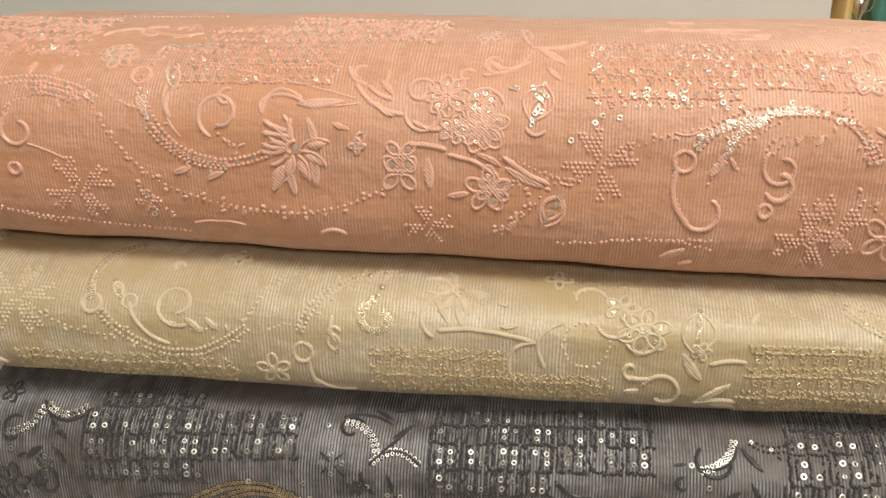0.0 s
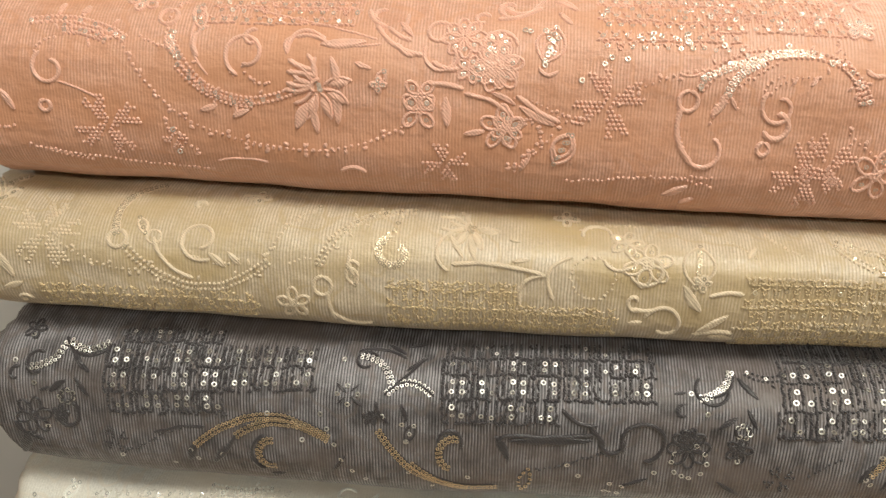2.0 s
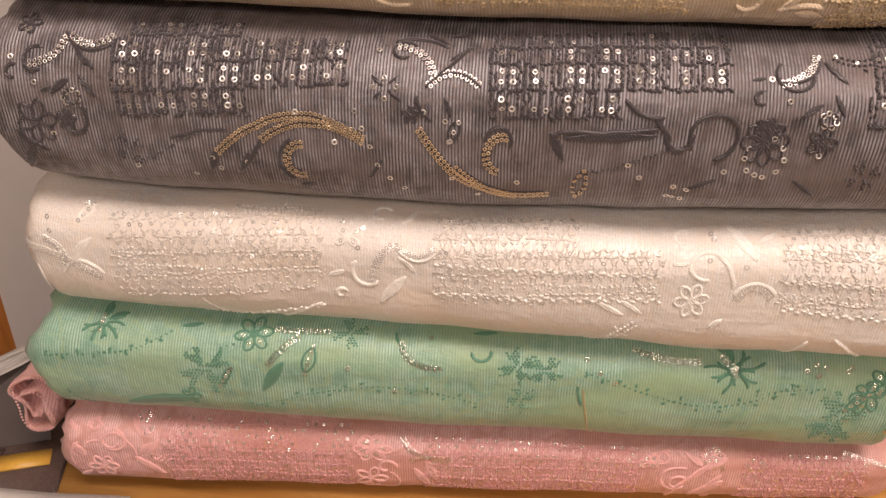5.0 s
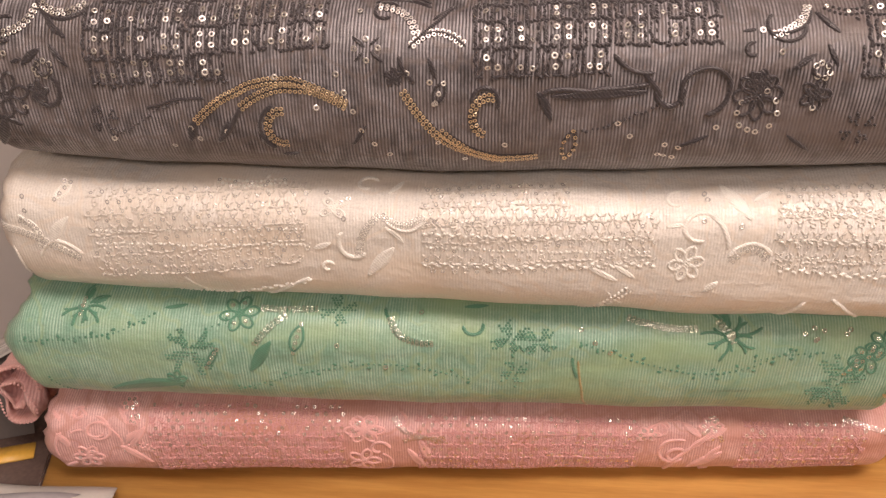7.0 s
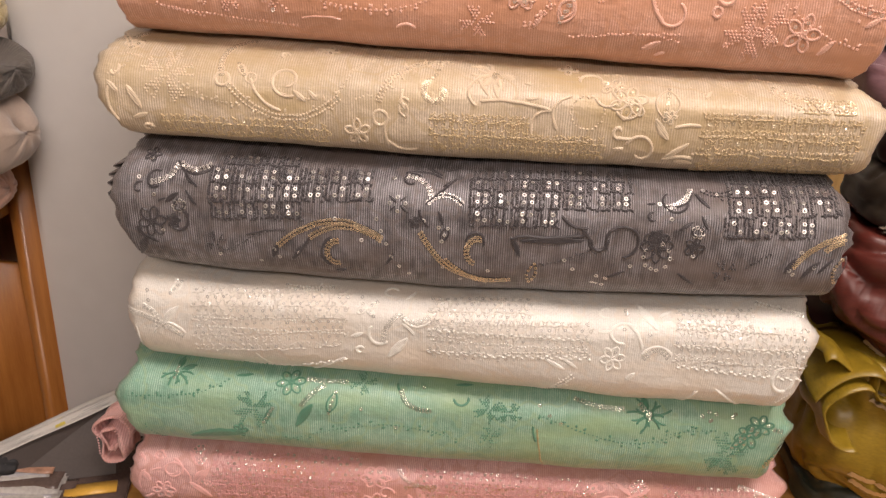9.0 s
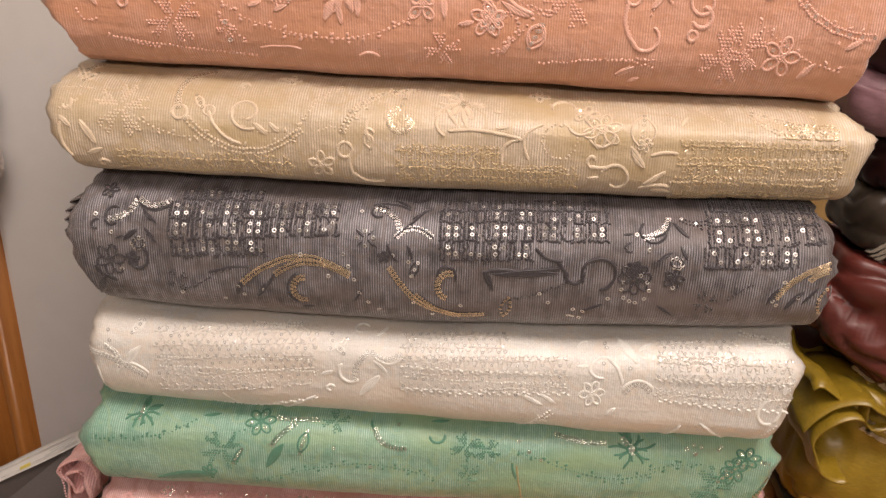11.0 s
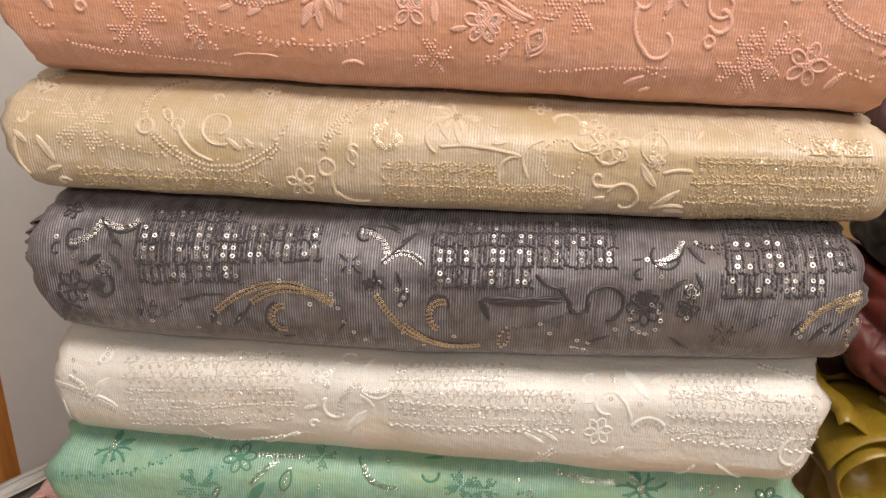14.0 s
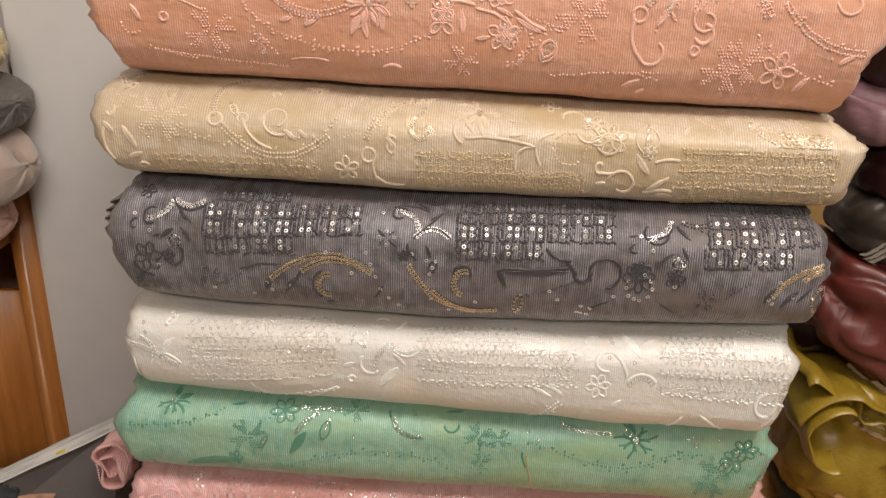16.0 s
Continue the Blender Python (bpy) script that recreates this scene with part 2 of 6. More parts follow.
class Bolt:
    """A flat-wound bolt: a squarish oval section drawn out along x, soft at both ends."""

    def __init__(self, name, x0, x1, zb, zt, yf, slope, depth, n, mat, label, seed, tilt=0.0, wob=0.0022, soft=0.012, ragged=1.1, relief=0.7, sag=0.007, group="stack of embroidered bolts", top=(0, 0, 0), low=(0, 0, 0), ends=(0, 0, 0, 0), closed=False):
        self.closed = closed
        self.top, self.low, self.ends = top, low, ends
        self.x0, self.x1, self.yf, self.slope, self.tilt, self.wob, self.seed = x0, x1, yf, slope, tilt, wob, seed
        self.soft, self.ragged, self.relief = soft, ragged, relief
        self.h, self.d, self.zc, self.n = (zt - zb) / 2, depth / 2, (zt + zb) / 2, n
        self.th = np.radians(np.linspace(-180, 180, 721))
        c, s = np.cos(self.th), np.sin(self.th)
        full = np.where(s < 0, LOWER, n)
        self.py = self.d * (1 - np.sign(c) * np.abs(c) ** (2 / full))
        self.pz = self.h * np.sign(s) * np.abs(s) ** (2 / full)
        self.pz = self.pz - sag * np.clip(-self.pz / self.h, 0, 1) * np.exp(-(self.py / 0.06) ** 2)
        arc = np.concatenate([[0], np.cumsum(np.hypot(np.diff(self.py), np.diff(self.pz)))])
        self.arc = arc - arc[360]
        self.root = thing(name, label, "fabric bolt", group)
        self.name, self.mat = name, mat

    def section(self, s):
        return np.interp(s, self.arc, self.py), np.interp(s, self.arc, self.pz)

    def point(self, x, s, off=0.0):
        """The place at x metres along and s metres round from the front line, off metres proud."""
        y, z = self.section(s)
        y2, z2 = self.section(s + 0.0015)
        y1, z1 = self.section(s - 0.0015)
        ty, tz = y2 - y1, z2 - z1
        ln = math.hypot(ty, tz) or 1
        ny, nz = -tz / ln, ty / ln
        dent = self.wob * (noise.noise((x * 9 + self.seed, s * 14, 3.1)) + 0.5 * noise.noise((x * 26, s * 30, self.seed)))
        k = 1.0
        for e in (x - self.x0, self.x1 - x):
            if e < self.soft:
                q = 1 - max(e, 0) / self.soft
                k = min(k, max(0.1, math.sqrt(1 - 0.99 * q * q)) if self.closed else 1 - 8.0 * self.soft * q * q)
        mid = self.d
        edge = min(x - self.x0, self.x1 - x)
        if edge < 0.045:
            q, up = (1 - max(edge, 0) / 0.045) ** 2, z / self.h
            if x - self.x0 < self.x1 - x:
                x += q * (self.ends[0] * max(0, -up) ** 1.5 + self.ends[1] * max(0, up) ** 1.5)
            else:
                x -= q * (self.ends[2] * max(0, -up) ** 1.5 + self.ends[3] * max(0, up) ** 1.5)
        a, b, c = self.top if z > 0 else self.low
        z *= 1 + (a + b * x + c * x * x) / self.h * (1 if z > 0 else -1)
        y, z = mid + (y - mid) * k, z * k
        o = off + dent
        return Vector((x, self.yf + self.slope * x + y + ny * o, self.zc + self.tilt * x + z + nz * o)), Vector((0, ny, nz)).normalized()

    def basis(self, x, s, off=0.0):
        p, nrm = self.point(x, s, off)
        ux = Vector((1, self.slope * 0.6, self.tilt)).normalized()
        up = nrm.cross(ux).normalized()
        ux = up.cross(nrm)
        return p, ux, up, nrm

    def build(self, nx=200, ns=110):
        bm = bmesh.new()
        arcs = np.linspace(self.arc[0], self.arc[-1], ns + 1)[:-1]
        rings = []
        for i in range(nx + 1):
            u = i / nx
            x = self.x0 + (self.x1 - self.x0) * u
            edge = min(u, 1 - u)
            ring = []
            for a in arcs:
                p, nrm = self.point(x, a)
                if edge < 0.08:
                    q, side = (1 - edge / 0.08) ** 2, self.seed * 2.3 + (5 if u > 0.5 else 0)
                    p.x += q * self.ragged * (0.008 * noise.noise((a * 38, side, 0.2)) + 0.004 * noise.noise((a * 170, side, 0.7)))
                ring.append(bm.verts.new(p))
            rings.append(ring)
        for a, b in zip(rings, rings[1:]):
            for j in range(ns):
                bm.faces.new((a[j], a[(j + 1) % ns], b[(j + 1) % ns], b[j]))
        for ring, sgn in ((rings[0], 1), (rings[-1], -1)):
            last = ring
            for step in range(1, 7):
                k = 1 - step / 7.5
                depth = 0.004 + (0.003 if step % 2 else 0.0)
                c = sum((v.co for v in ring), Vector()) / ns
                nxt = [bm.verts.new(Vector((v.co.x + sgn * depth, c.y + (v.co.y - c.y) * (1 - (1 - k) * self.h / self.d), c.z + (v.co.z - c.z) * k))) for v in ring]
                for j in range(ns):
                    bm.faces.new((last[j], last[(j + 1) % ns], nxt[(j + 1) % ns], nxt[j]))
                last = nxt
            bm.faces.new(last)
        return part("cloth", bm, self.mat, self.root)


CLOTH_PEACH = ribbed("peach_organza", (0.79, 0.475, 0.365), (0.56, 0.28, 0.18), (0.60, 0.295, 0.17), 0.5, 0.0017, 0.3, 0.0003)
CLOTH_BEIGE = ribbed("beige_organza", (0.76, 0.65, 0.52), (0.49, 0.385, 0.255), (0.50, 0.375, 0.205), 0.34, 0.0018, 0.1, 0.0004)
CLOTH_GREY = ribbed("grey_organza", (0.37, 0.35, 0.37), (0.022, 0.019, 0.02), (0.15, 0.12, 0.11), 0.42, 0.0017, 0.1, 0.0009)
CLOTH_WHITE = ribbed("white_organza", (0.81, 0.79, 0.745), (0.74, 0.71, 0.65), (0.74, 0.66, 0.56), 0.28, 0.0017, 0.1, 0.0003)
CLOTH_GREEN = ribbed("green_organza", (0.42, 0.62, 0.49), (0.17, 0.36, 0.26), (0.31, 0.45, 0.26), 0.36, 0.0018, 0.1, 0.0005)
CLOTH_PINK = ribbed("pink_organza", (0.88, 0.58, 0.56), (0.62, 0.33, 0.32), (0.56, 0.27, 0.21), 0.42, 0.0017, 0.1, 0.0006)

# how each seam between two bolts rises and falls along the stack: a + b x + c x x
SEAM_PEACH = (-0.0042, -0.0253, 0.0001)
SEAM_BEIGE = (-0.0056, -0.0096, 0.0525)
SEAM_GREY = (-0.0128, 0.0246, 0.1648)
SEAM_WHITE = (-0.0080, -0.0049, 0.0162)
SEAM_GREEN = (-0.0150, -0.0215, 0.0047)
peach = Bolt("fabric_bolt", -0.306, 0.254, 1.343, 1.458, 0.395, 0.05, 0.20, 2.35, CLOTH_PEACH, "peach embroidered organza bolt on top of the stack", 1.3, relief=0.9, low=SEAM_PEACH, ends=(0.02, 0.003, 0.022, 0.003))
beige = Bolt("fabric_bolt", -0.309, 0.256, 1.270, 1.344, 0.387, 0.05, 0.21, 2.4, CLOTH_BEIGE, "golden beige embroidered organza bolt with scrolls", 2.9, relief=0.85, top=SEAM_PEACH, low=SEAM_BEIGE, ends=(0.014, 0.012, 0.012, 0.022))
grey = Bolt("fabric_bolt", -0.305, 0.241, 1.174, 1.271, 0.374, 0.02, 0.22, 2.6, CLOTH_GREY, "charcoal grey organza bolt with silver sequin squares", 4.1, relief=0.9, top=SEAM_BEIGE, low=SEAM_GREY, ends=(0.018, 0.014, 0.004, 0.012))
white = Bolt("fabric_bolt", -0.309, 0.234, 1.087, 1.175, 0.378, 0.01, 0.22, 2.6, CLOTH_WHITE, "ivory white embroidered organza bolt with a wavy edge", 5.7, 0, 0.0034, 0.014, 0.7, 0.7, 0.012, top=SEAM_GREY, low=SEAM_WHITE, ends=(0.008, 0.01, 0.01, 0.008))
green = Bolt("fabric_bolt", -0.319, 0.236, 1.004, 1.088, 0.390, 0.06, 0.22, 2.6, CLOTH_GREEN, "sea green embroidered organza bolt with sequin sprays", 7.2, relief=0.65, top=SEAM_WHITE, low=SEAM_GREEN, ends=(0.006, 0.004, 0.014, 0.0))
pink = Bolt("fabric_bolt", -0.322, 0.252, 0.922, 1.005, 0.404, 0.075, 0.22, 2.6, CLOTH_PINK, "dusty pink embroidered organza bolt on the counter", 8.8, relief=0.85, top=SEAM_GREEN)
for b in (peach, beige, grey, white, green, pink):
    b.build()


# ---------------------------------------------------------------- embroidery
def threads(name, colour, rough=0.32):
    """Stitched thread: slanting strands, some lying lighter than others."""
    m = plain(name, colour, rough, 0, 160.0, 0.22, 0.3, 0.4)
    nodes, links = m.node_tree.nodes, m.node_tree.links
    co = nodes.new("ShaderNodeTexCoord").outputs["Object"]
    w = nodes.new("ShaderNodeTexWave")
    w.wave_type, w.bands_direction = "BANDS", "DIAGONAL"
    w.inputs["Scale"].default_value, w.inputs["Distortion"].default_value = 300.0, 3.0
    links.new(co, w.inputs["Vector"])
    strands = nodes.new("ShaderNodeBump")
    strands.inputs["Strength"].default_value, strands.inputs["Distance"].default_value = 0.4, 0.0005
    links.new(w.outputs["Fac"], strands.inputs["Height"])
    links.new(strands.outputs[0], m.node_tree.nodes["Principled BSDF"].inputs["Normal"])
    return m


class Gather:
    """Collects many small raised pieces into one mesh."""

    def __init__(self):
        self.v, self.f = [], []

    def dome(self, bolt, x, s, r, h, off=0.0, stretch=1.0, turn=0.0):
        if not bolt.x0 + 0.007 < x < bolt.x1 - 0.009:
            return
        p, ux, up, nrm = bolt.basis(x, s, off)
        ca, sa, h = math.cos(turn), math.sin(turn), h * bolt.relief
        a1, a2 = ux * ca + up * sa, up * ca - ux * sa
        k = len(self.v)
        for rr, hh in ((1.0, -0.15), (0.72, 0.7)):
            for j in range(6):
                a = j * math.pi / 3
                self.v.append(p + a1 * (math.cos(a) * r * rr * stretch) + a2 * (math.sin(a) * r * rr) + nrm * (h * hh))
        self.v.append(p + nrm * h)
        for j in range(6):
            m = (j + 1) % 6
            self.f += [(k + j, k + m, k + 6 + m, k + 6 + j), (k + 6 + j, k + 6 + m, k + 12)]

    def cord(self, bolt, pts, w, h, taper=True, twist=0.0022):
        """A raised stitched cord along pts, given as (x, s)."""
        pts, h = walk_line(pts, 0.0008), h * bolt.relief
        n, k, total = len(pts), len(self.v), 0.0
        if n < 3:
            return
        for i, (x, s) in enumerate(pts):
            a, b = pts[max(0, i - 1)], pts[min(n - 1, i + 1)]
            dx, ds = b[0] - a[0], b[1] - a[1]
            ln = math.hypot(dx, ds) or 1
            total += ln / 2
            px, ps = -ds / ln, dx / ln
            q = i / (n - 1)
            end = min(1.0, min(q, 1 - q) * n * 0.0008 / (w * 1.4) + 0.25) if taper else 1.0
            ww = w * end * (1 + 0.07 * math.sin(total / twist * 2 * math.pi) + 0.1 * noise.noise((x * 300, s * 300, 1.7)))
            for c, up in ((-1, -0.2), (-0.62, 0.75), (0.0, 1.0), (0.62, 0.75), (1, -0.2)):
                p, _ = bolt.point(x + px * ww * c, s + ps * ww * c, h * end * up)
                self.v.append(p)
        for i in range(n - 1):
            for j in range(4):
                o = k + i * 5 + j
                self.f.append((o, o + 1, o + 6, o + 5))

    def satin(self, bolt, a, b, half):
        """A leaf filled with slanting satin stitches."""
        n, k = max(8, int(math.hypot(b[0] - a[0], b[1] - a[1]) / 0.0008)), len(self.v)
        ln = math.hypot(b[0] - a[0], b[1] - a[1]) or 1
        px, ps = -(b[1] - a[1]) / ln, (b[0] - a[0]) / ln
        bend = 0.5 * half * noise.noise((a[0] * 200, a[1] * 200, 0.5))
        for i in range(n + 1):
            q = i / n
            w = half * math.sin(math.pi * q) ** 0.75 * (1 + 0.12 * noise.noise((q * 9, a[0] * 90, 0))) + 0.0002
            mid = bend * math.sin(math.pi * q)
            for c, up in ((-1, -0.2), (-0.7, 0.8), (-0.25, 1.0), (0.0, 0.62), (0.25, 1.0), (0.7, 0.8), (1, -0.2)):
                h = 0.0012 * bolt.relief * up * min(1, w / 0.001) * (0.85 + 0.3 * (i % 2))
                off = w * c + mid
                p, _ = bolt.point(a[0] + (b[0] - a[0]) * q + px * off, a[1] + (b[1] - a[1]) * q + ps * off, h)
                self.v.append(p)
        for i in range(n):
            for j in range(6):
                o = k + i * 7 + j
                self.f.append((o, o + 1, o + 8, o + 7))

    def done(self, name, mat, bolt, label="", kind=""):
        if not self.v:
            return None
        me = bpy.data.meshes.new(name)
        me.from_pydata(self.v, [], self.f)
        me.materials.append(mat)
        me.shade_smooth()
        ob = new(name, me)
        ob.parent = bolt.root
        return tagged(ob, label, kind=kind)


def walk_line(pts, step):
    """Evenly spaced places along a line of (x, s)."""
    a = np.array(pts, float)
    d = np.concatenate([[0], np.cumsum(np.hypot(*np.diff(a, axis=0).T))])
    m = max(2, int(d[-1] / step) + 1)
    q = np.linspace(0, d[-1], m)
    return list(zip(np.interp(q, d, a[:, 0]), np.interp(q, d, a[:, 1])))


def side_line(pts, off):
    a = np.array(pts, float)
    t = np.gradient(a, axis=0)
    t /= np.maximum(np.hypot(t[:, 0], t[:, 1]), 1e-9)[:, None]
    return list(zip(a[:, 0] - t[:, 1] * off, a[:, 1] + t[:, 0] * off))


def bow(x0, s0, x1, s1, sag):  # hand-sewn, so never quite even
    """A curve from one place to another that swells sideways by sag (to its left, if positive)."""
    out = []
    for i in range(41):
        q = i / 40
        k = 4 * q * (1 - q) * sag
        ln = math.hypot(x1 - x0, s1 - s0) or 1
        k += min(ln * 0.03, 0.0011) * noise.noise((q * ln * 90, x0 * 70, s0 * 70)) * math.sin(math.pi * q)
        out.append((x0 + (x1 - x0) * q - (s1 - s0) / ln * k, s0 + (s1 - s0) * q + (x1 - x0) / ln * k))
    return out


def spiral(x, s, r, start, sweep, inner=0.3):
    out = []
    for i in range(61):
        q = i / 60
        a = math.radians(start + sweep * q)
        rr = r * (1 + (inner - 1) * q ** 0.8)
        out.append((x + math.cos(a) * rr, s + math.sin(a) * rr))
    return out


def sequin_mesh(r=0.00165):
    me = bpy.data.meshes.new("sequin")
    v, f = [], []
    for rr, z in ((1.0, 0.00012), (0.78, 0.00035), (0.48, 0.0001)):
        for j in range(10):
            a = j * math.pi / 5
            v.append((math.cos(a) * r * rr, math.sin(a) * r * rr, z))
    for k in (0, 10):
        for j in range(10):
            m = (j + 1) % 10
            f.append((k + j, k + m, k + 10 + m, k + 10 + j))
    me.from_pydata(v, [], f)
    me.shade_smooth()
    return me


MM = 0.001
GOLD_THREAD = threads("gold_thread", (0.36, 0.31, 0.14))
RNG = random.Random(7)


class Needle:
    """Embroiders one bolt. Places are millimetres along the bolt and round it."""

    def __init__(self, bolt, thread, sequin, gold, most=300, net=None):
        self.net = net or thread
        self.b, self.thread, self.gold, self.left = bolt, thread, gold, most
        self.disc = sequin_mesh()
        self.disc.materials.append(sequin)
        self.gold_disc = sequin_mesh(0.0014)
        self.gold_disc.materials.append(gold)
        self.rest, self.fresh = [], []

    def sequin(self, x, s, gold=False, size=1.0, tip=9):
        if not (self.b.x0 + 0.006 < x < self.b.x1 - 0.008):
            return
        p, ux, up, nrm = self.b.basis(x, s, 0.0007)
        m = Matrix((ux, up, nrm)).transposed().to_4x4()
        m = Matrix.Translation(p) @ m @ pose(0, 0, 0, RNG.gauss(0, tip), RNG.gauss(0, tip), 0) @ Matrix.Diagonal((size, size, size, 1))
        if self.left <= 0:
            self.rest.append((m, gold))
            return
        self.left -= 1
        ob = new("sequin", self.gold_disc if gold else self.disc)
        ob.parent, ob.matrix_local = self.b.root, m
        self.fresh.append(ob)

    def sew(self, g, name, mat, label="", kind=""):
        """Closes a motif and hands it the sequins sewn with it."""
        ob = g.done(name, mat, self.b, label, kind)
        if ob and not kind:
            for q in self.fresh:
                q.parent = ob
        self.fresh = []
        return ob

    def close(self):
        """The sequins past the first ones, joined."""
        for gold, disc in ((False, self.disc), (True, self.gold_disc)):
            v, f = [], []
            for m, g in self.rest:
                if g == gold:
                    k = len(v)
                    v += [m @ q.co for q in disc.vertices]
                    f += [tuple(k + i for i in q.vertices) for q in disc.polygons]
            if v:
                me = bpy.data.meshes.new("sequin_trim")
                me.from_pydata(v, [], f)
                me.materials.append(disc.materials[0])
                me.shade_smooth()
                ob = new("sequin_trim", me)
                ob.parent = self.b.root
                tagged(ob, "small shiny sequins sewn in rows", kind="stuff")

    def stroke(self, pts, style, name):
        g, mat = Gather(), self.thread
        w = 0.0012
        pts = [(min(max(x, self.b.x0 + 0.002), self.b.x1 - 0.002), s) for x, s in pts]
        if style == "cord":
            g.cord(self.b, pts, w, 0.0013)
        elif style == "thin":
            g.cord(self.b, pts, 0.0007, 0.0007)
        elif style == "fat":
            g.cord(self.b, pts, 0.0015, 0.0014)
        elif style == "beads":
            for x, s in walk_line(pts, 0.0026):
                g.dome(self.b, x + RNG.gauss(0, 0.0003), s + RNG.gauss(0, 0.0003), 0.0010 * RNG.uniform(0.6, 1.2), 0.001)
        elif style == "dash":
            for i, (x, s) in enumerate(walk_line(pts, 0.0036)):
                g.dome(self.b, x, s + (0.0007 if i % 2 else -0.0007), 0.0009 * RNG.uniform(0.8, 1.2), 0.0016, 0, 2.2, 0.35 if i % 2 else -0.35)
        elif style == "vine":
            for i, (x, s) in enumerate(walk_line(pts, 0.0034)):
                g.dome(self.b, x, s, 0.0009 * RNG.uniform(0.7, 1.4), 0.001)
                if i % 3 == 0:
                    g.dome(self.b, x, s + RNG.choice((-1, 1)) * 0.0025, 0.0012, 0.001, 0, 1.5, RNG.uniform(0, 3))
        elif style == "double":
            for off in (-0.0016, 0.0016):
                for x, s in walk_line(side_line(pts, off), 0.0025):
                    g.dome(self.b, x, s, 0.0011, 0.0013)
            for x, s in walk_line(pts, 0.008):
                self.sequin(x, s, False, 0.7)
            self.tendrils(g, pts, 0.010, 0.0055)
        elif style in ("gold", "seq"):
            gold = style == "gold"
            g.cord(self.b, pts, 0.0022, 0.0006)
            for off in (-0.0011, 0.0011):
                for x, s in walk_line(side_line(pts, off), 0.0023 if gold else 0.0027):
                    self.sequin(x, s, gold, 0.8 if gold else 0.7, 7)
        elif style == "goldcord":
            mat = GOLD_THREAD
            g.cord(self.b, pts, 0.0008, 0.0008)
        self.sew(g, name, mat, "", "stuff" if style in ("beads", "dash", "vine", "double") else "")

    def tendrils(self, g, pts, step=0.0075, long=0.0034):
        """Small stitched leaflets on both sides of a stem."""
        line = walk_line(pts, step)
        for i in range(1, len(line) - 1):
            (xa, sa), (x, s), (xb, sb) = line[i - 1], line[i], line[i + 1]
            along = math.atan2(sb - sa, xb - xa)
            for side in (-1, 1):
                if RNG.random() < 0.3:
                    continue
                a = along + side * RNG.uniform(0.6, 1.3)
                d = RNG.uniform(0.7, 1.2) * long
                g.dome(self.b, x + math.cos(a) * d, s + math.sin(a) * d, 0.0009, 0.0011, 0, 2.2 * RNG.uniform(0.7, 1.2), a)

    def arc(self, x0, s0, x1, s1, sag, style="cord"):
        self.stroke(bow(x0 * MM, s0 * MM, x1 * MM, s1 * MM, sag * MM), style, "vine" if style in ("vine", "beads", "dash") else "stem")

    def curl(self, x, s, r, start, sweep, style="cord", inner=0.3):
        self.stroke(spiral(x * MM, s * MM, r * MM, start, sweep, inner), style, "scroll")

    def ring(self, x, s, r, style="cord"):
        self.stroke(spiral(x * MM, s * MM, r * MM, 80, 370, 0.95), style, "ring")

    def flower(self, x, s, r, n=5, turn=0.0, sequins=True, fill=False):
        g, petals = Gather(), []
        x, s, r = x * MM, s * MM, r * MM
        for i in range(n):
            a = turn + i * 2 * math.pi / n
            cx, cs = x + math.cos(a) * r * 0.6, s + math.sin(a) * r * 0.6
            loop = []
            for j in range(25):
                b = j * math.pi / 12
                u, v = math.cos(b) * r * 0.42, math.sin(b) * r * 0.27
                loop.append((cx + u * math.cos(a) - v * math.sin(a), cs + u * math.sin(a) + v * math.cos(a)))
            petal = Gather()
            petal.cord(self.b, loop, 0.0009, 0.0011, False)
            if fill:
                petal.dome(self.b, cx, cs, r * 0.27, 0.0009, 0, 1.6, a)
            elif sequins:
                self.sequin(cx, cs, False, 0.75)
            petals.append(petal)
        for i in range(5):
            g.dome(self.b, x + math.cos(i * 1.26) * r * 0.11, s + math.sin(i * 1.26) * r * 0.11, r * 0.12, 0.0014)
        core = self.sew(g, "flower", self.thread)
        for petal in petals if core else ():
            petal.done("petal", self.thread, self.b).parent = core

    def fan(self, x, s, r, a0, a1, n=9, fat=3):
        """A half-open blossom: thin fingers, and broad satin petals at its foot."""
        g = Gather()
        x, s, r = x * MM, s * MM, r * MM
        for i in range(n):
            a = math.radians(a0 + (a1 - a0) * i / (n - 1))
            rr = r * (0.85 + 0.2 * math.sin(i * 2.4))
            tip = (x + math.cos(a) * rr, s + math.sin(a) * rr)
            root = (x + math.cos(a) * r * 0.2, s + math.sin(a) * r * 0.2)
            g.cord(self.b, bow(*root, *tip, rr * 0.1 * (-1) ** i), 0.0012, 0.0013)
            g.dome(self.b, *root, 0.0014, 0.0018)
        for i in range(fat):
            a = math.radians(a1 + 35 + i * (300 - (a1 - a0)) / (fat + 0.5))
            g.dome(self.b, x + math.cos(a) * r * 0.62, s + math.sin(a) * r * 0.62, r * 0.15, 0.0014, 0, 2.4, a)
            g.cord(self.b, bow(x + math.cos(a) * r * 0.2, s + math.sin(a) * r * 0.2, x + math.cos(a) * r * 1.05, s + math.sin(a) * r * 1.05, r * 0.16), 0.0009, 0.0012)
        for i in range(6):
            self.sequin(x + RNG.gauss(0, r * 0.07), s + RNG.gauss(0, r * 0.2), False, 0.75)
        self.sew(g, "blossom", self.thread)

